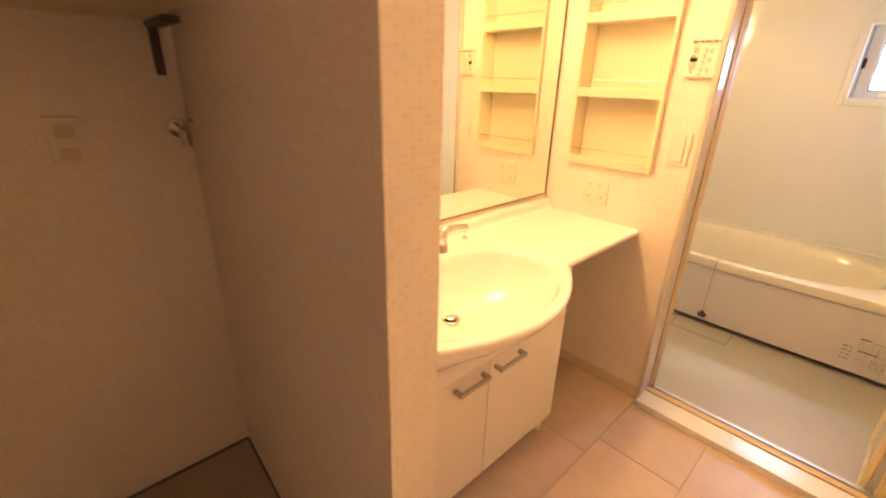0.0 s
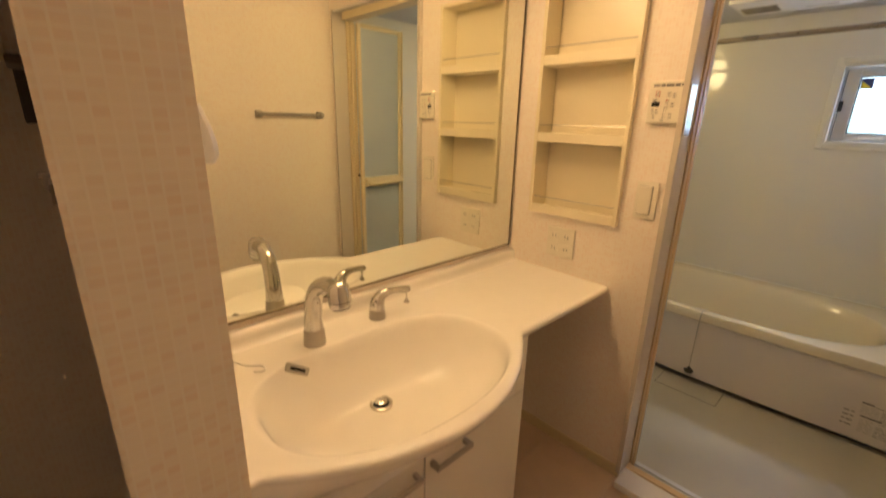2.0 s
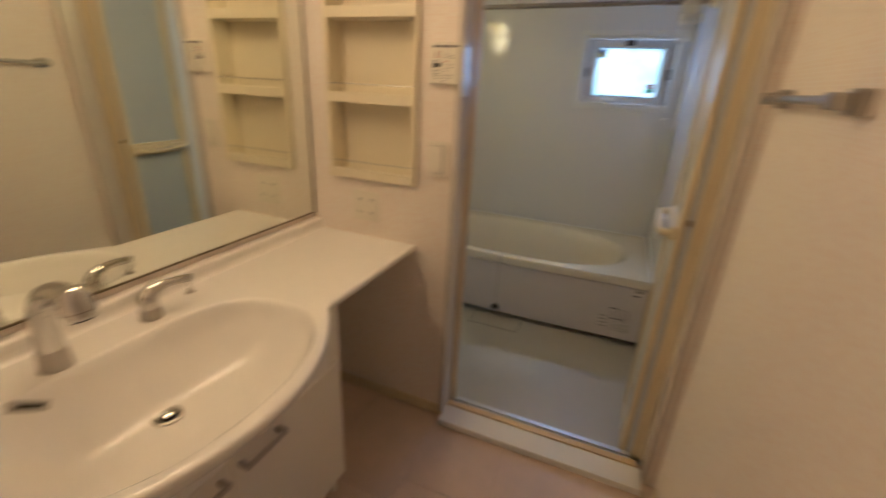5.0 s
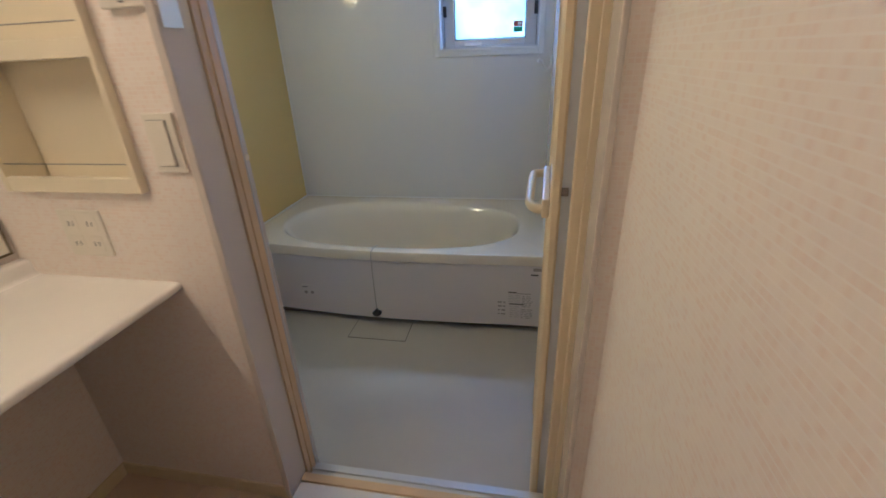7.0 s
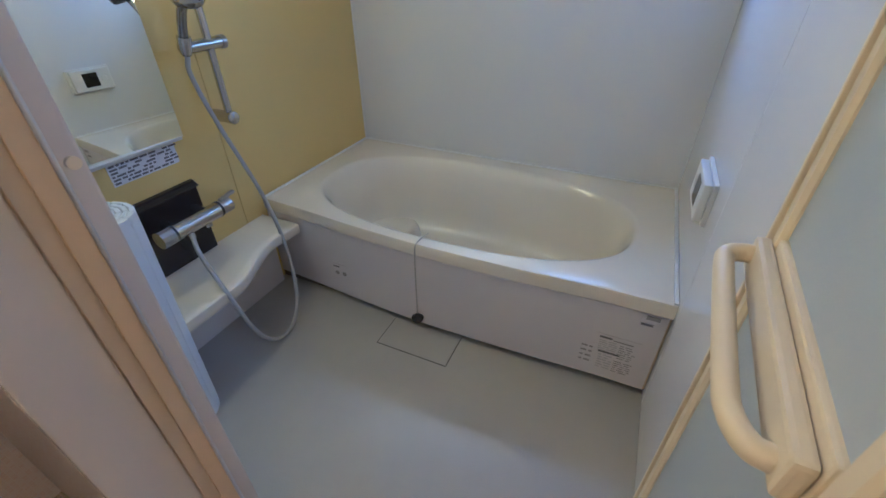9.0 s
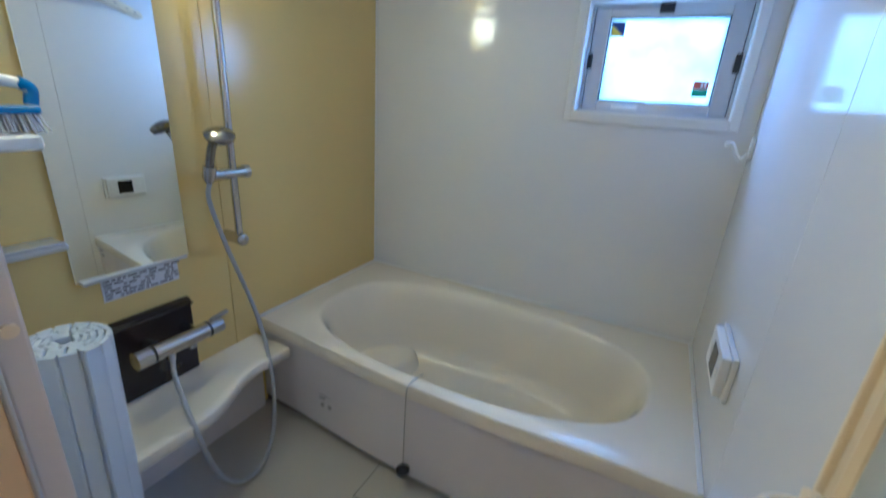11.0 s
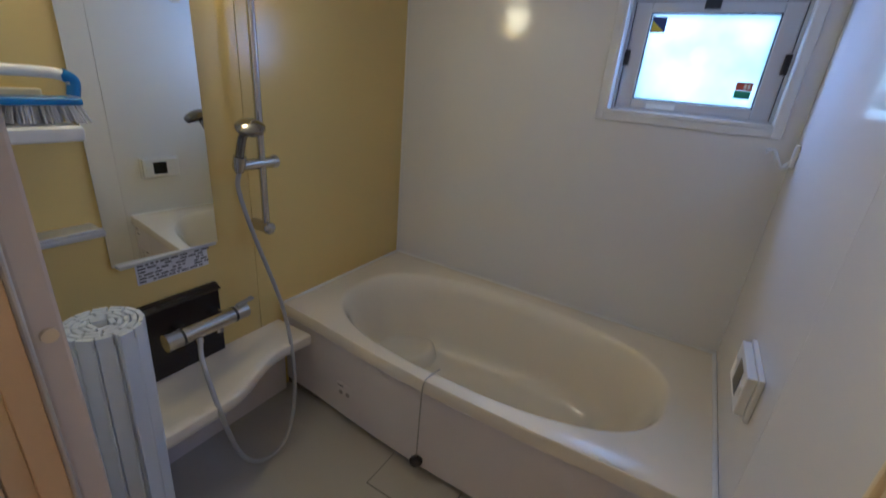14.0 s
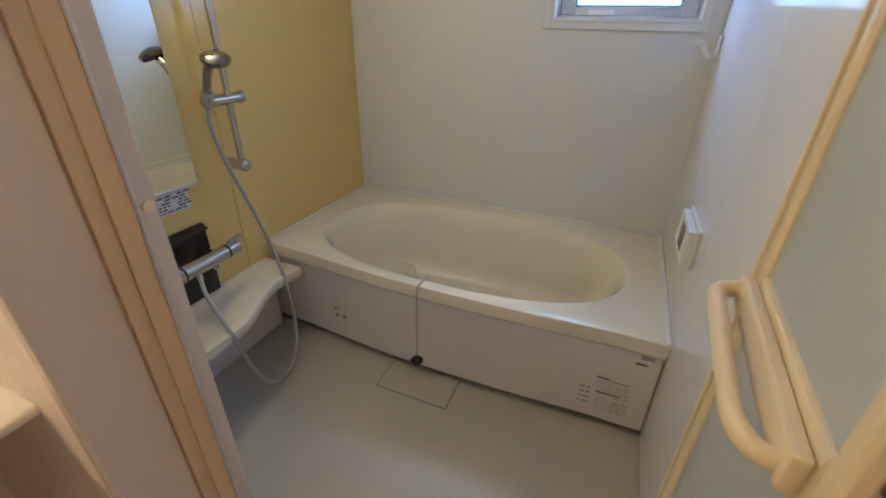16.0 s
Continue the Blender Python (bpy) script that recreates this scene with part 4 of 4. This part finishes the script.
def air_vent():
    root = thing("air_vent", (1.16, 0, 2.10), "small cream wall vent grille above the bath doorway", "vent")
    part("frame", ring_frame("y", (1.115, 2.105), (1.215, 2.225), 0.010, -0.012, -0.0005), PLATE, root)
    part("backing", box(1.125, 1.205, -0.004, -0.0005, 2.115, 2.215), INK, root, "dark backing")
    for k in range(7):
        part("slat", move(box(-0.040, 0.040, -0.006, 0.006, -0.001, 0.001), pose(1.165, -0.0078, 2.121 + 0.0145 * k, 30)), PLATE, root)


air_vent()

# ---- washer alcove ----


def alcove():
    sh = thing("alcove_shelf", (-0.13, -1.84, 1.412), "pale wooden shelf board across the washer alcove", "shelf")
    part("board", box(-0.299, 0.19, -2.34, -1.4215, 1.412, 1.437, 0.002, 1), TRIM, sh)
    b = part("bracket", box(-0.2995, -0.287, -1.418, -1.396, 1.285, 1.4115, 0.003, 1), DARKMETAL, sh, "dark metal shelf bracket")
    part("bracket_arm", box(-0.286, -0.10, -1.426, -1.388, 1.396, 1.4115, 0.003, 1), DARKMETAL, b)
    tap = thing("washer_tap", (-0.26, -1.395, 1.12), "chrome washing machine tap on the alcove wall", "tap")
    part("flange", rod((-0.2995, -1.393, 1.15), (-0.288, -1.393, 1.15), 0.025), CHROME, tap, "round chrome flange", True)
    part("body", tube(spline([(-0.288, -1.393, 1.15), (-0.25, -1.393, 1.15), (-0.225, -1.395, 1.14), (-0.215, -1.396, 1.11)], 6), 0.012), CHROME, tap, smooth=True)
    part("handle", box(-0.262, -0.232, -1.423, -1.366, 1.170, 1.180, 0.004, 2), CHROME, tap, "chrome cross handle")
    part("stem", rod((-0.247, -1.393, 1.155), (-0.247, -1.393, 1.172), 0.006), CHROME, tap)
    o = thing("washer_outlet", (-0.299, -1.635, 1.075), "cream power outlet with earth terminal in the alcove", "outlet")
    p = part("plate", box(-0.2995, -0.292, -1.67, -1.60, 1.075, 1.19, 0.003, 2), PLATE, o)
    for z in (1.10, 1.155):
        part("socket", box(-0.2918, -0.2905, -1.654, -1.616, z - 0.016, z + 0.016, 0.001, 1), TRIM, p, "cream socket face")
    d = thing("alcove_drain", (0.047, -1.50, 0.0), "round chrome floor drain in the washer alcove", "drain")
    part("ring", turned([(0.062, 0.0002), (0.062, 0.004), (0.056, 0.006), (0.048, 0.004), (0.046, 0.0005)], pose(0.047, -1.50, 0.0)), SATIN, d, smooth=True)
    part("trap", turned([(0.030, 0.0005), (0.030, 0.010), (0.022, 0.014), (0.018, 0.012)], pose(0.047, -1.50, 0.0)), SATIN, d, "raised drain elbow", True)
    for k in range(10):
        a = 2 * math.pi * k / 10
        part("bar", rod((0.047 + 0.029 * math.cos(a), -1.50 + 0.029 * math.sin(a), 0.004), (0.047 + 0.049 * math.cos(a), -1.50 + 0.049 * math.sin(a), 0.004), 0.002, 6), SATIN, d)


alcove()

# ---- bath things ----


def bath_mirror():
    root = thing("bath_mirror", (XB, 0.645, 0.72), "tall narrow bath mirror clipped to the yellow wall", "mirror")
    part("glass", move(box(0, 0.005, 0, 0.308, 0.720, 1.588, 0.001, 1), pose(XB + 0.004, 0.490, 0, 0, 0, -2.9)), MIRROR, root, "silvered glass")
    for y, z in ((0.535, 1.588), (0.755, 1.588)):
        part("clip", box(XB + 0.001, XB + 0.013 + (y - 0.49) * 0.052, y - 0.014, y + 0.014, z - 0.010, z + 0.006, 0.002, 1), WHITEPL, root, "pale mirror clip")
    part("bottom_channel", box(XB + 0.001, XB + 0.026, 0.50, 0.79, 0.714, 0.7245, 0.001, 1), ALU, root, "thin metal channel")


def bath_label():
    root = tagged(put("wall_notice", box(XB + 0.0005, XB + 0.0016, 0.548, 0.768, 0.640, 0.705), PAPERLABEL), "white printed usage notice on the yellow wall", "sticker")
    r = random.Random(9)
    for k in range(6):
        z = 0.648 + 0.0105 * k
        y = 0.553
        while y < 0.755:
            w = r.uniform(0.008, 0.03)
            if r.random() < 0.8:
                part("print_line", box(XB + 0.0016, XB + 0.0022, y, y + w, z - 0.003, z + 0.003), INK, root)
            y += w + 0.005


def shower():
    bar = thing("shower_bar", (XB, 0.958, 0.72), "chrome upright shower rail with wall brackets", "shower rail")
    part("rail", rod((-0.150, 0.958, 0.735), (-0.150, 0.958, 1.745), 0.0125, 20), BATHCHROME, bar, smooth=True)
    for z in (0.745, 1.735):
        br = part("bracket", rod((XB + 0.0005, 0.958, z), (-0.142, 0.958, z), 0.021, 24), BATHCHROME, bar, "chrome wall bracket", True)
        part("bracket_cap", turned([(0.0225, 0), (0.0225, 0.012), (0.018, 0.017), (0.001, 0.019)], pose(-0.142, 0.958, z, 0, 90)), BATHCHROME, br, "rounded cap", True)
    sl = part("slider", rod((-0.152, 0.860, 0.980), (-0.152, 1.000, 0.980), 0.019, 24), BATHCHROME, bar, "chrome sliding holder", True)
    part("slider_knob", rod((-0.152, 1.0005, 0.980), (-0.152, 1.018, 0.980), 0.021, 24), SATIN, sl, "grey clamp knob", True)
    part("cradle", turned([(0.016, -0.02), (0.020, 0.0), (0.020, 0.03)], pose(-0.140, 0.865, 0.985, 0, 14)), BATHCHROME, sl, "hose cradle", True)
    hs = thing("hand_shower", (-0.137, 0.865, 0.97), "chrome hand shower resting in its holder", "shower head")
    pts = spline([(-0.144, 0.865, 0.962), (-0.128, 0.862, 1.02), (-0.098, 0.856, 1.078), (-0.070, 0.852, 1.106)], 8)
    part("grip", tube(pts, [0.0135] * len(pts), 16), DARKCHROME, hs, smooth=True)
    head = part("head", turned([(0.016, 0.020), (0.034, 0.013), (0.043, 0.005), (0.043, -0.004), (0.038, -0.010)], pose(-0.045, 0.849, 1.116, 12, 18)), DARKCHROME, hs, "round chrome spray head", True)
    part("spray_face", turned([(0.039, -0.010), (0.036, -0.0125), (0.001, -0.0130)], pose(-0.045, 0.849, 1.116, 12, 18)), INK, head, "grey spray face", True)
    hose = tagged(put("shower_hose", tube(spline([(-0.144, 0.865, 0.960), (-0.148, 0.86, 0.90), (-0.14, 0.895, 0.74), (-0.09, 0.955, 0.446), (-0.02, 0.938, 0.235), (0.045, 0.876, 0.075), (0.075, 0.80, -0.015), (0.068, 0.730, -0.040), (0.088, 0.655, 0.03), (0.095, 0.605, 0.14), (0.045, 0.592, 0.295), (-0.06, 0.620, 0.395), (-0.10, 0.643, 0.455)], 20), 0.0075, 12, 0.05), HOSE, True), "grey ribbed shower hose looping over the bench", "hose")
    return hose


def bath_bench():
    """Moulded wash bench: deep at one end, a wave in its front edge, on a set-back skirt."""
    root = thing("wash_bench", (-0.1, 0.58, FB), "white moulded wash bench with a wavy front edge", "bench")

    def edge(y):
        t = max(0.0, min(1.0, (y - 0.62) / 0.28))
        s = t * t * (3 - 2 * t)
        return 0.055 * (1 - s) + (-0.035) * s + 0.012 * max(0.0, (y - 0.92) / 0.12)

    bm = bmesh.new()
    rows = []
    for i in range(61):
        y = 0.105 + (1.034 - 0.105) * i / 60
        e = edge(y)
        dip = 0.018 * math.sin(math.pi * max(0.0, min(1.0, (y - 0.30) / 0.50))) ** 2
        row = [bm.verts.new((XB + 0.001, y, 0.295))]
        for j in range(9):
            k = (j + 0.5) / 9.5
            row.append(bm.verts.new((XB + 0.001 + (e - 0.014 - XB) * k, y, 0.295 - dip * math.sin(math.pi * k))))
        for dx, dz in ((-0.008, 0.294), (-0.002, 0.290), (0.0, 0.282), (0.0, 0.258), (-0.005, 0.250), (-0.04, 0.248)):
            row.append(bm.verts.new((e + dx, y, dz)))
        rows.append(row)
    for a, b in zip(rows, rows[1:]):
        for j in range(len(a) - 1):
            bm.faces.new((a[j], a[j + 1], b[j + 1], b[j]))
    for r in (rows[0], rows[-1]):
        bm.faces.new(r)
    bmesh.ops.recalc_face_normals(bm, faces=bm.faces[:])
    part("seat", bm, TUB, root, smooth=True)
    part("skirt", box(XB + 0.001, -0.195, 0.105, 1.034, FB, 0.2485), APRON, root, "white set-back skirt")


def shower_mixer():
    pan = thing("mixer_panel", (XB, 0.65, 0.296), "dark brown mixer backing panel above the bench", "panel")
    bm = box(XB + 0.0005, XB + 0.022, 0.523, 0.780, 0.2965, 0.572, 0.004, 2)
    part("board", bm, BROWNBLACK, pan)
    part("slanted_top", move(box(-0.0185, 0.0185, -0.1285, 0.1285, -0.003, 0.003, 0.002, 1), pose(XB + 0.022, 0.6515, 0.563, 0, 28)), BROWNBLACK, pan, "slanted dark lip")
    mix = thing("bath_mixer", (-0.15, 0.67, 0.45), "chrome thermostatic bath mixer with two knobs", "mixer tap")
    x, z = -0.118, 0.475
    part("barrel", rod((x, 0.600, z), (x, 0.772, z), 0.0275, 24), BATHCHROME, mix, smooth=True)
    part("knob", rod((x, 0.548, z), (x, 0.592, z), 0.029, 12), BATHCHROME, mix, "faceted chrome temperature knob")
    part("knob", rod((x, 0.780, z), (x, 0.825, z), 0.026, 18), SATIN, mix, "grey flow knob", True)
    part("collar", rod((x, 0.592, z), (x, 0.600, z), 0.0285, 20), BLACK, mix, "dark collar", True)
    part("collar", rod((x, 0.772, z), (x, 0.780, z), 0.0285, 20), BLACK, mix, "dark collar", True)
    part("flow_lever", move(box(-0.008, 0.008, -0.010, 0.056, -0.005, 0.005, 0.002, 1), pose(x, 0.800, z + 0.028, 8)), SATIN, mix, "flow lever")
    for y in (0.625, 0.745):
        part("union", rod((XB + 0.022, y, z), (x - 0.015, y, z), 0.017, 16), BATHCHROME, mix, smooth=True)
    part("hose_outlet", rod((x + 0.012, 0.643, z - 0.018), (x + 0.016, 0.643, z - 0.04), 0.012, 16), BATHCHROME, mix, smooth=True)
    part("spout_stub", rod((x + 0.008, 0.715, z - 0.016), (x + 0.010, 0.715, z - 0.034), 0.013, 16), BATHCHROME, mix, smooth=True)


def bath_lamp():
    root = thing("bath_wall_lamp", (XB, 0.68, 1.755), "round lit opal glass bath lamp on the yellow wall", "lamp")
    part("base", turned([(0.085, 0.0), (0.085, 0.018), (0.07, 0.022)], pose(XB + 0.0005, 0.682, 1.755, 0, 90), 40), WHITEPL, root, "white lamp base", True)
    part("globe", turned([(0.086, 0.0225), (0.108, 0.034), (0.117, 0.054), (0.112, 0.076), (0.095, 0.096), (0.064, 0.111), (0.025, 0.118), (0.002, 0.119)], pose(XB + 0.0005, 0.682, 1.755, 0, 90), 40), GLOWWARM, root, "glowing opal globe", True)


def drying_rod():
    a, b = Vector((XB + 0.0005, 1.205, 1.722)), Vector((XBR - 0.0005, 1.205, 1.735))
    root = thing("drying_rod", (0.58, 1.205, 1.72), "brown-tinted steel drying rod across the bath", "rod")
    part("bar", rod(a + Vector((0.03, 0, 0)), b - Vector((0.03, 0, 0)), 0.0125, 20), STEEL, root, smooth=True)
    part("inner_bar", rod(a + Vector((0.012, 0, 0)), a + Vector((0.09, 0, 0)), 0.0095, 16), CHROME, root, "thin chrome rod end", True)
    for p, s in ((a, 1), (b, -1)):
        part("socket", turned([(0.030, 0.0), (0.030, 0.012), (0.022, 0.030), (0.016, 0.032)], Matrix.Translation(p) @ pose(0, 0, 0, 0, 90 * s), 24), IVORY, root, "ivory rod socket", True)


def hanger(x, lean):
    """A plastic coat hanger hung on the rod, its shoulders along y."""
    root = thing("coat_hanger", (x, 1.205, 1.48), "ivory plastic coat hanger hung on the drying rod", "hanger", "hangers on the drying rod")
    z = 1.73
    hook = spline([(x, 1.224, z - 0.002), (x, 1.218, z + 0.016), (x, 1.205, z + 0.021), (x, 1.190, z + 0.014), (x, 1.186, z - 0.01), (x, 1.195, z - 0.045), (x, 1.205, z - 0.075)], 6)
    line = (spline([(x + lean, 0.995, z - 0.098), (x + lean, 1.02, z - 0.094), (x + lean * 0.6, 1.12, z - 0.080), (x, 1.205, z - 0.072), (x + lean * 0.6, 1.29, z - 0.094), (x + lean, 1.39, z - 0.130), (x + lean, 1.415, z - 0.138)], 6))
    bm = bmesh.new()
    rows = []
    for k, q in enumerate(line):
        h = 0.008 + 0.014 * math.sin(math.pi * k / (len(line) - 1)) ** 0.7
        rows.append([bm.verts.new((q.x + dx, q.y, q.z + dz)) for dx, dz in ((-0.006, -h), (0.006, -h), (0.008, 0.0), (0.006, h), (-0.006, h), (-0.008, 0.0))])
    for a, b in zip(rows, rows[1:]):
        for k in range(6):
            bm.faces.new((a[k], a[(k + 1) % 6], b[(k + 1) % 6], b[k]))
    bm.faces.new(rows[0])
    bm.faces.new(rows[-1][::-1])
    bmesh.ops.recalc_face_normals(bm, faces=bm.faces[:])
    body = part("shoulder_bar", bm, IVORY, root)
    for k in (-0.13, -0.08, 0.08, 0.13, 0.17):
        q = min(line, key=lambda p: abs(p.y - 1.205 - k))
        part("strap_hole", box(q.x - 0.0087, q.x + 0.0087, q.y - 0.009, q.y + 0.009, q.z - 0.004, q.z + 0.004, 0.002, 1), SOFTINK, body, "small dark strap hole")
    flat = move(tube([(0, p[1], p[2]) for p in hook], 0.0055, 10), Matrix.Translation((x, 0, 0)) @ Matrix.Scale(2.9, 4, Vector((1, 0, 0))))
    part("hook", flat, IVORY, body, smooth=True)


def small_bath_things():
    # robe hook on the plain wall
    root = thing("robe_hook", (XBR, 1.79, 1.14), "white plastic double hook on the bath wall", "hook")
    part("base", box(XBR - 0.012, XBR - 0.0005, 1.765, 1.800, 1.13, 1.20, 0.004, 2), WHITEPL, root)
    part("arm", tube(spline([(XBR - 0.010, 1.782, 1.145), (XBR - 0.030, 1.780, 1.125), (XBR - 0.050, 1.778, 1.150), (XBR - 0.066, 1.776, 1.176), (XBR - 0.085, 1.774, 1.172)], 6), 0.007, 10), WHITEPL, root, smooth=True)
    # small knob on the yellow wall
    root = thing("coat_hook", (XB, 1.63, 1.66), "small ivory coat hook on the yellow wall", "hook")
    part("base", rod((XB + 0.0005, 1.628, 1.700), (XB + 0.014, 1.628, 1.700), 0.023), IVORY, root, smooth=True)
    part("peg", rod((XB + 0.014, 1.628, 1.700), (XB + 0.034, 1.628, 1.698), 0.011), SATIN, root, "dark peg", True)
    # bath controller
    root = thing("bath_controller", (XBR, 1.225, 0.586), "white bath water controller with a dark screen", "control panel")
    p = part("case", box(XBR - 0.034, XBR - 0.0125, 1.125, 1.325, 0.593, 0.703, 0.004, 2), WHITEPL, root)
    part("back_plate", box(XBR - 0.012, XBR - 0.0005, 1.115, 1.335, 0.586, 0.710, 0.003, 2), WHITEPL, root)
    part("screen", box(XBR - 0.0352, XBR - 0.0338, 1.180, 1.255, 0.612, 0.685), DARK, p, "dark screen")
    part("button", box(XBR - 0.0365, XBR - 0.0338, 1.140, 1.170, 0.632, 0.662, 0.002, 1), WHITEPL, p)
    part("button", box(XBR - 0.0365, XBR - 0.0338, 1.270, 1.300, 0.632, 0.662, 0.002, 1), WHITEPL, p)
    # ceiling dryer
    root = thing("bathroom_dryer", (0.55, 1.36, CB - 0.04), "flat white ceiling dryer fan with an intake grille", "ventilator")
    part("panel", box(0.328, 0.805, 1.200, 1.520, CB - 0.042, CB - 0.022, 0.006, 2), WHITEPL, root)
    part("collar", box(0.350, 0.780, 1.225, 1.495, CB - 0.022, CB - 0.0003), IVORY, root, "recessed ivory collar")
    part("grille", box(0.350, 0.500, 1.330, 1.465, CB - 0.0428, CB - 0.0421), INK, root, "dark intake grille")
    for k in range(8):
        part("slat", box(0.350, 0.500, 1.336 + 0.0160 * k, 1.341 + 0.0160 * k, CB - 0.046, CB - 0.0429), SATIN, root)
    part("label", box(0.60, 0.72, 1.455, 1.462, CB - 0.0428, CB - 0.0421), INK, root, "line of print")
    part("lamp_mark", box(0.345, 0.45, 1.475, 1.49, CB - 0.0426, CB - 0.0421), PAPERLABEL, root, "pale label")
    # inspection hatch
    root = thing("ceiling_hatch", (0.52, 0.57, CB - 0.006), "round white inspection hatch in the bath ceiling", "hatch")
    part("lid", turned([(0.240, -0.004), (0.238, -0.0005), (0.001, -0.0004)], pose(0.545, 0.57, CB), 64), BATHCEIL, root, smooth=False)
    part("rim", tube([(0.545 + 0.245 * math.cos(a * math.pi / 32), 0.57 + 0.245 * math.sin(a * math.pi / 32), CB - 0.002) for a in range(65)], 0.002, 6), JOINT, root, "thin dark rim")
    part("latch", box(0.525, 0.555, 0.800, 0.822, CB - 0.009, CB - 0.0035, 0.002, 1), WHITEPL, root, "small latch")
    # corner shelf with brush
    root = thing("wall_tray", (XB, 0.36, 1.08), "white plastic wall tray beside the bath mirror", "tray")
    part("tray", box(XB + 0.0005, -0.085, 0.285, 0.455, 1.095, 1.130, 0.012, 3), WHITEPL, root)
    part("holder", box(XB + 0.0005, XB + 0.02, 0.31, 0.43, 1.130, 1.20, 0.004, 2), IVORY, root, "ivory holder arm")
    root = thing("cleaning_brush", (-0.14, 0.38, 1.13), "blue and white bath cleaning brush resting on the tray", "brush")
    part("back", box(-0.175, -0.105, 0.275, 0.470, 1.172, 1.188, 0.006, 3), BLUE, root, "blue brush back")
    part("handle", tube(spline([(-0.14, 0.465, 1.186), (-0.14, 0.468, 1.22), (-0.14, 0.445, 1.236), (-0.14, 0.38, 1.240), (-0.14, 0.31, 1.236), (-0.14, 0.29, 1.19)], 6), 0.012, 12), WHITEPL, root, "white handle", True)
    part("grip_end", tube(spline([(-0.14, 0.466, 1.190), (-0.14, 0.470, 1.222), (-0.14, 0.450, 1.238)], 6), 0.0135, 12), BLUE, root, "blue grip end", True)
    r = random.Random(3)
    bm = bmesh.new()
    for k in range(260):
        x, y = r.uniform(-0.172, -0.108), r.uniform(0.278, 0.468)
        ex, ey = (x + 0.14) * 0.15 + r.uniform(-0.004, 0.004), (y - 0.372) * 0.12 + r.uniform(-0.004, 0.004)
        join(bm, rod((x, y, 1.173), (x + ex, y + ey, 1.1305 + r.uniform(0, 0.006)), 0.0016, 4))
    tagged(part("bristles", bm, BRISTLE, root, "white bristles"), kind="stuff")
    root = thing("soap_ledge", (XB, 0.39, 0.85), "grey metal soap ledge on the yellow wall", "tray")
    part("ledge", box(XB + 0.0005, -0.13, 0.315, 0.468, 0.846, 0.862, 0.005, 2), ALU, root)
    part("raised_rim", box(-0.140, -0.130, 0.320, 0.463, 0.862, 0.870, 0.003, 2), ALU, root)


def rolled_cover():
    """The tub's cover rolled up and stood on end: a spiral of thin hollow slats."""
    root = thing("rolled_tub_cover", (0.02, 0.335, FB), "pale white slatted tub cover rolled up, standing on end", "tub cover")
    cx, cy, z0, z1 = 0.015, 0.345, FB + 0.0005, 0.695
    lean = Matrix.Translation((cx, cy, z0)) @ pose(0, 0, 0, -1.2, 0.5)
    a, r, k = 0.0, 0.083, 0
    width, thick = 0.034, 0.0115
    bmj = bmesh.new()
    while r > 0.014 and k < 60:
        da = width / r
        mid = a + da / 2
        m = lean @ Matrix.Translation((r * math.cos(mid), r * math.sin(mid), 0)) @ pose(0, 0, 0, 0, 0, math.degrees(mid))
        slat = move(box(-thick / 2, thick / 2, -width / 2 + 0.0013, width / 2 - 0.0013, 0, z1 - z0, 0.0016, 1), m)
        part("slat", slat, ROLL, root)
        join(bmj, move(box(0.0005, 0.0046, width / 2 - 0.0016, width / 2 + 0.0016, 0.002, z1 - z0 - 0.025), m))
        a += da
        r -= 0.0145 * da / (2 * math.pi)
        k += 1
    tagged(part("hinge_web", bmj, ROLL, root, "soft hinge strips"), kind="stuff")


bath_mirror()
bath_label()
shower()
bath_bench()
shower_mixer()
bath_lamp()
drying_rod()
hanger(1.262, 0.010)
hanger(1.298, 0.016)
small_bath_things()
rolled_cover()

# ---- vinyl floor pieces, last ----


def floor_tiles():
    w, l, gap = 0.302, 0.605, 0.0015
    shared = {}
    for i in range(-2, 5):
        x0, x1 = 0.598 + (i - 1) * w, 0.598 + i * w
        x0, x1 = max(x0, -0.30), min(x1, XR - 0.001)
        if x1 - x0 < 0.02:
            continue
        shift = -0.351 if i % 2 else -0.449
        for j in range(-4, 2):
            y0, y1 = max(shift + (j - 1) * l, -2.35), min(shift + j * l, -0.001)
            if y1 - y0 < 0.02:
                continue
            if x1 < 0.70 and y1 < -1.33 or x0 < 0.70 and y1 < -1.40:
                continue
            key = (round(x1 - x0, 3), round(y1 - y0, 3))
            if key not in shared:
                bm = box(gap / 2, key[0] - gap / 2, gap / 2, key[1] - gap / 2, -0.004, 0.0, 0.0008, 1)
                shared[key] = mesh_of(bm, "tile")
                shared[key].materials.append(TILE)
            ob = new("tile", shared[key])
            ob.location = (x0, y0, 0)
            ob.parent = floor


floor_tiles()
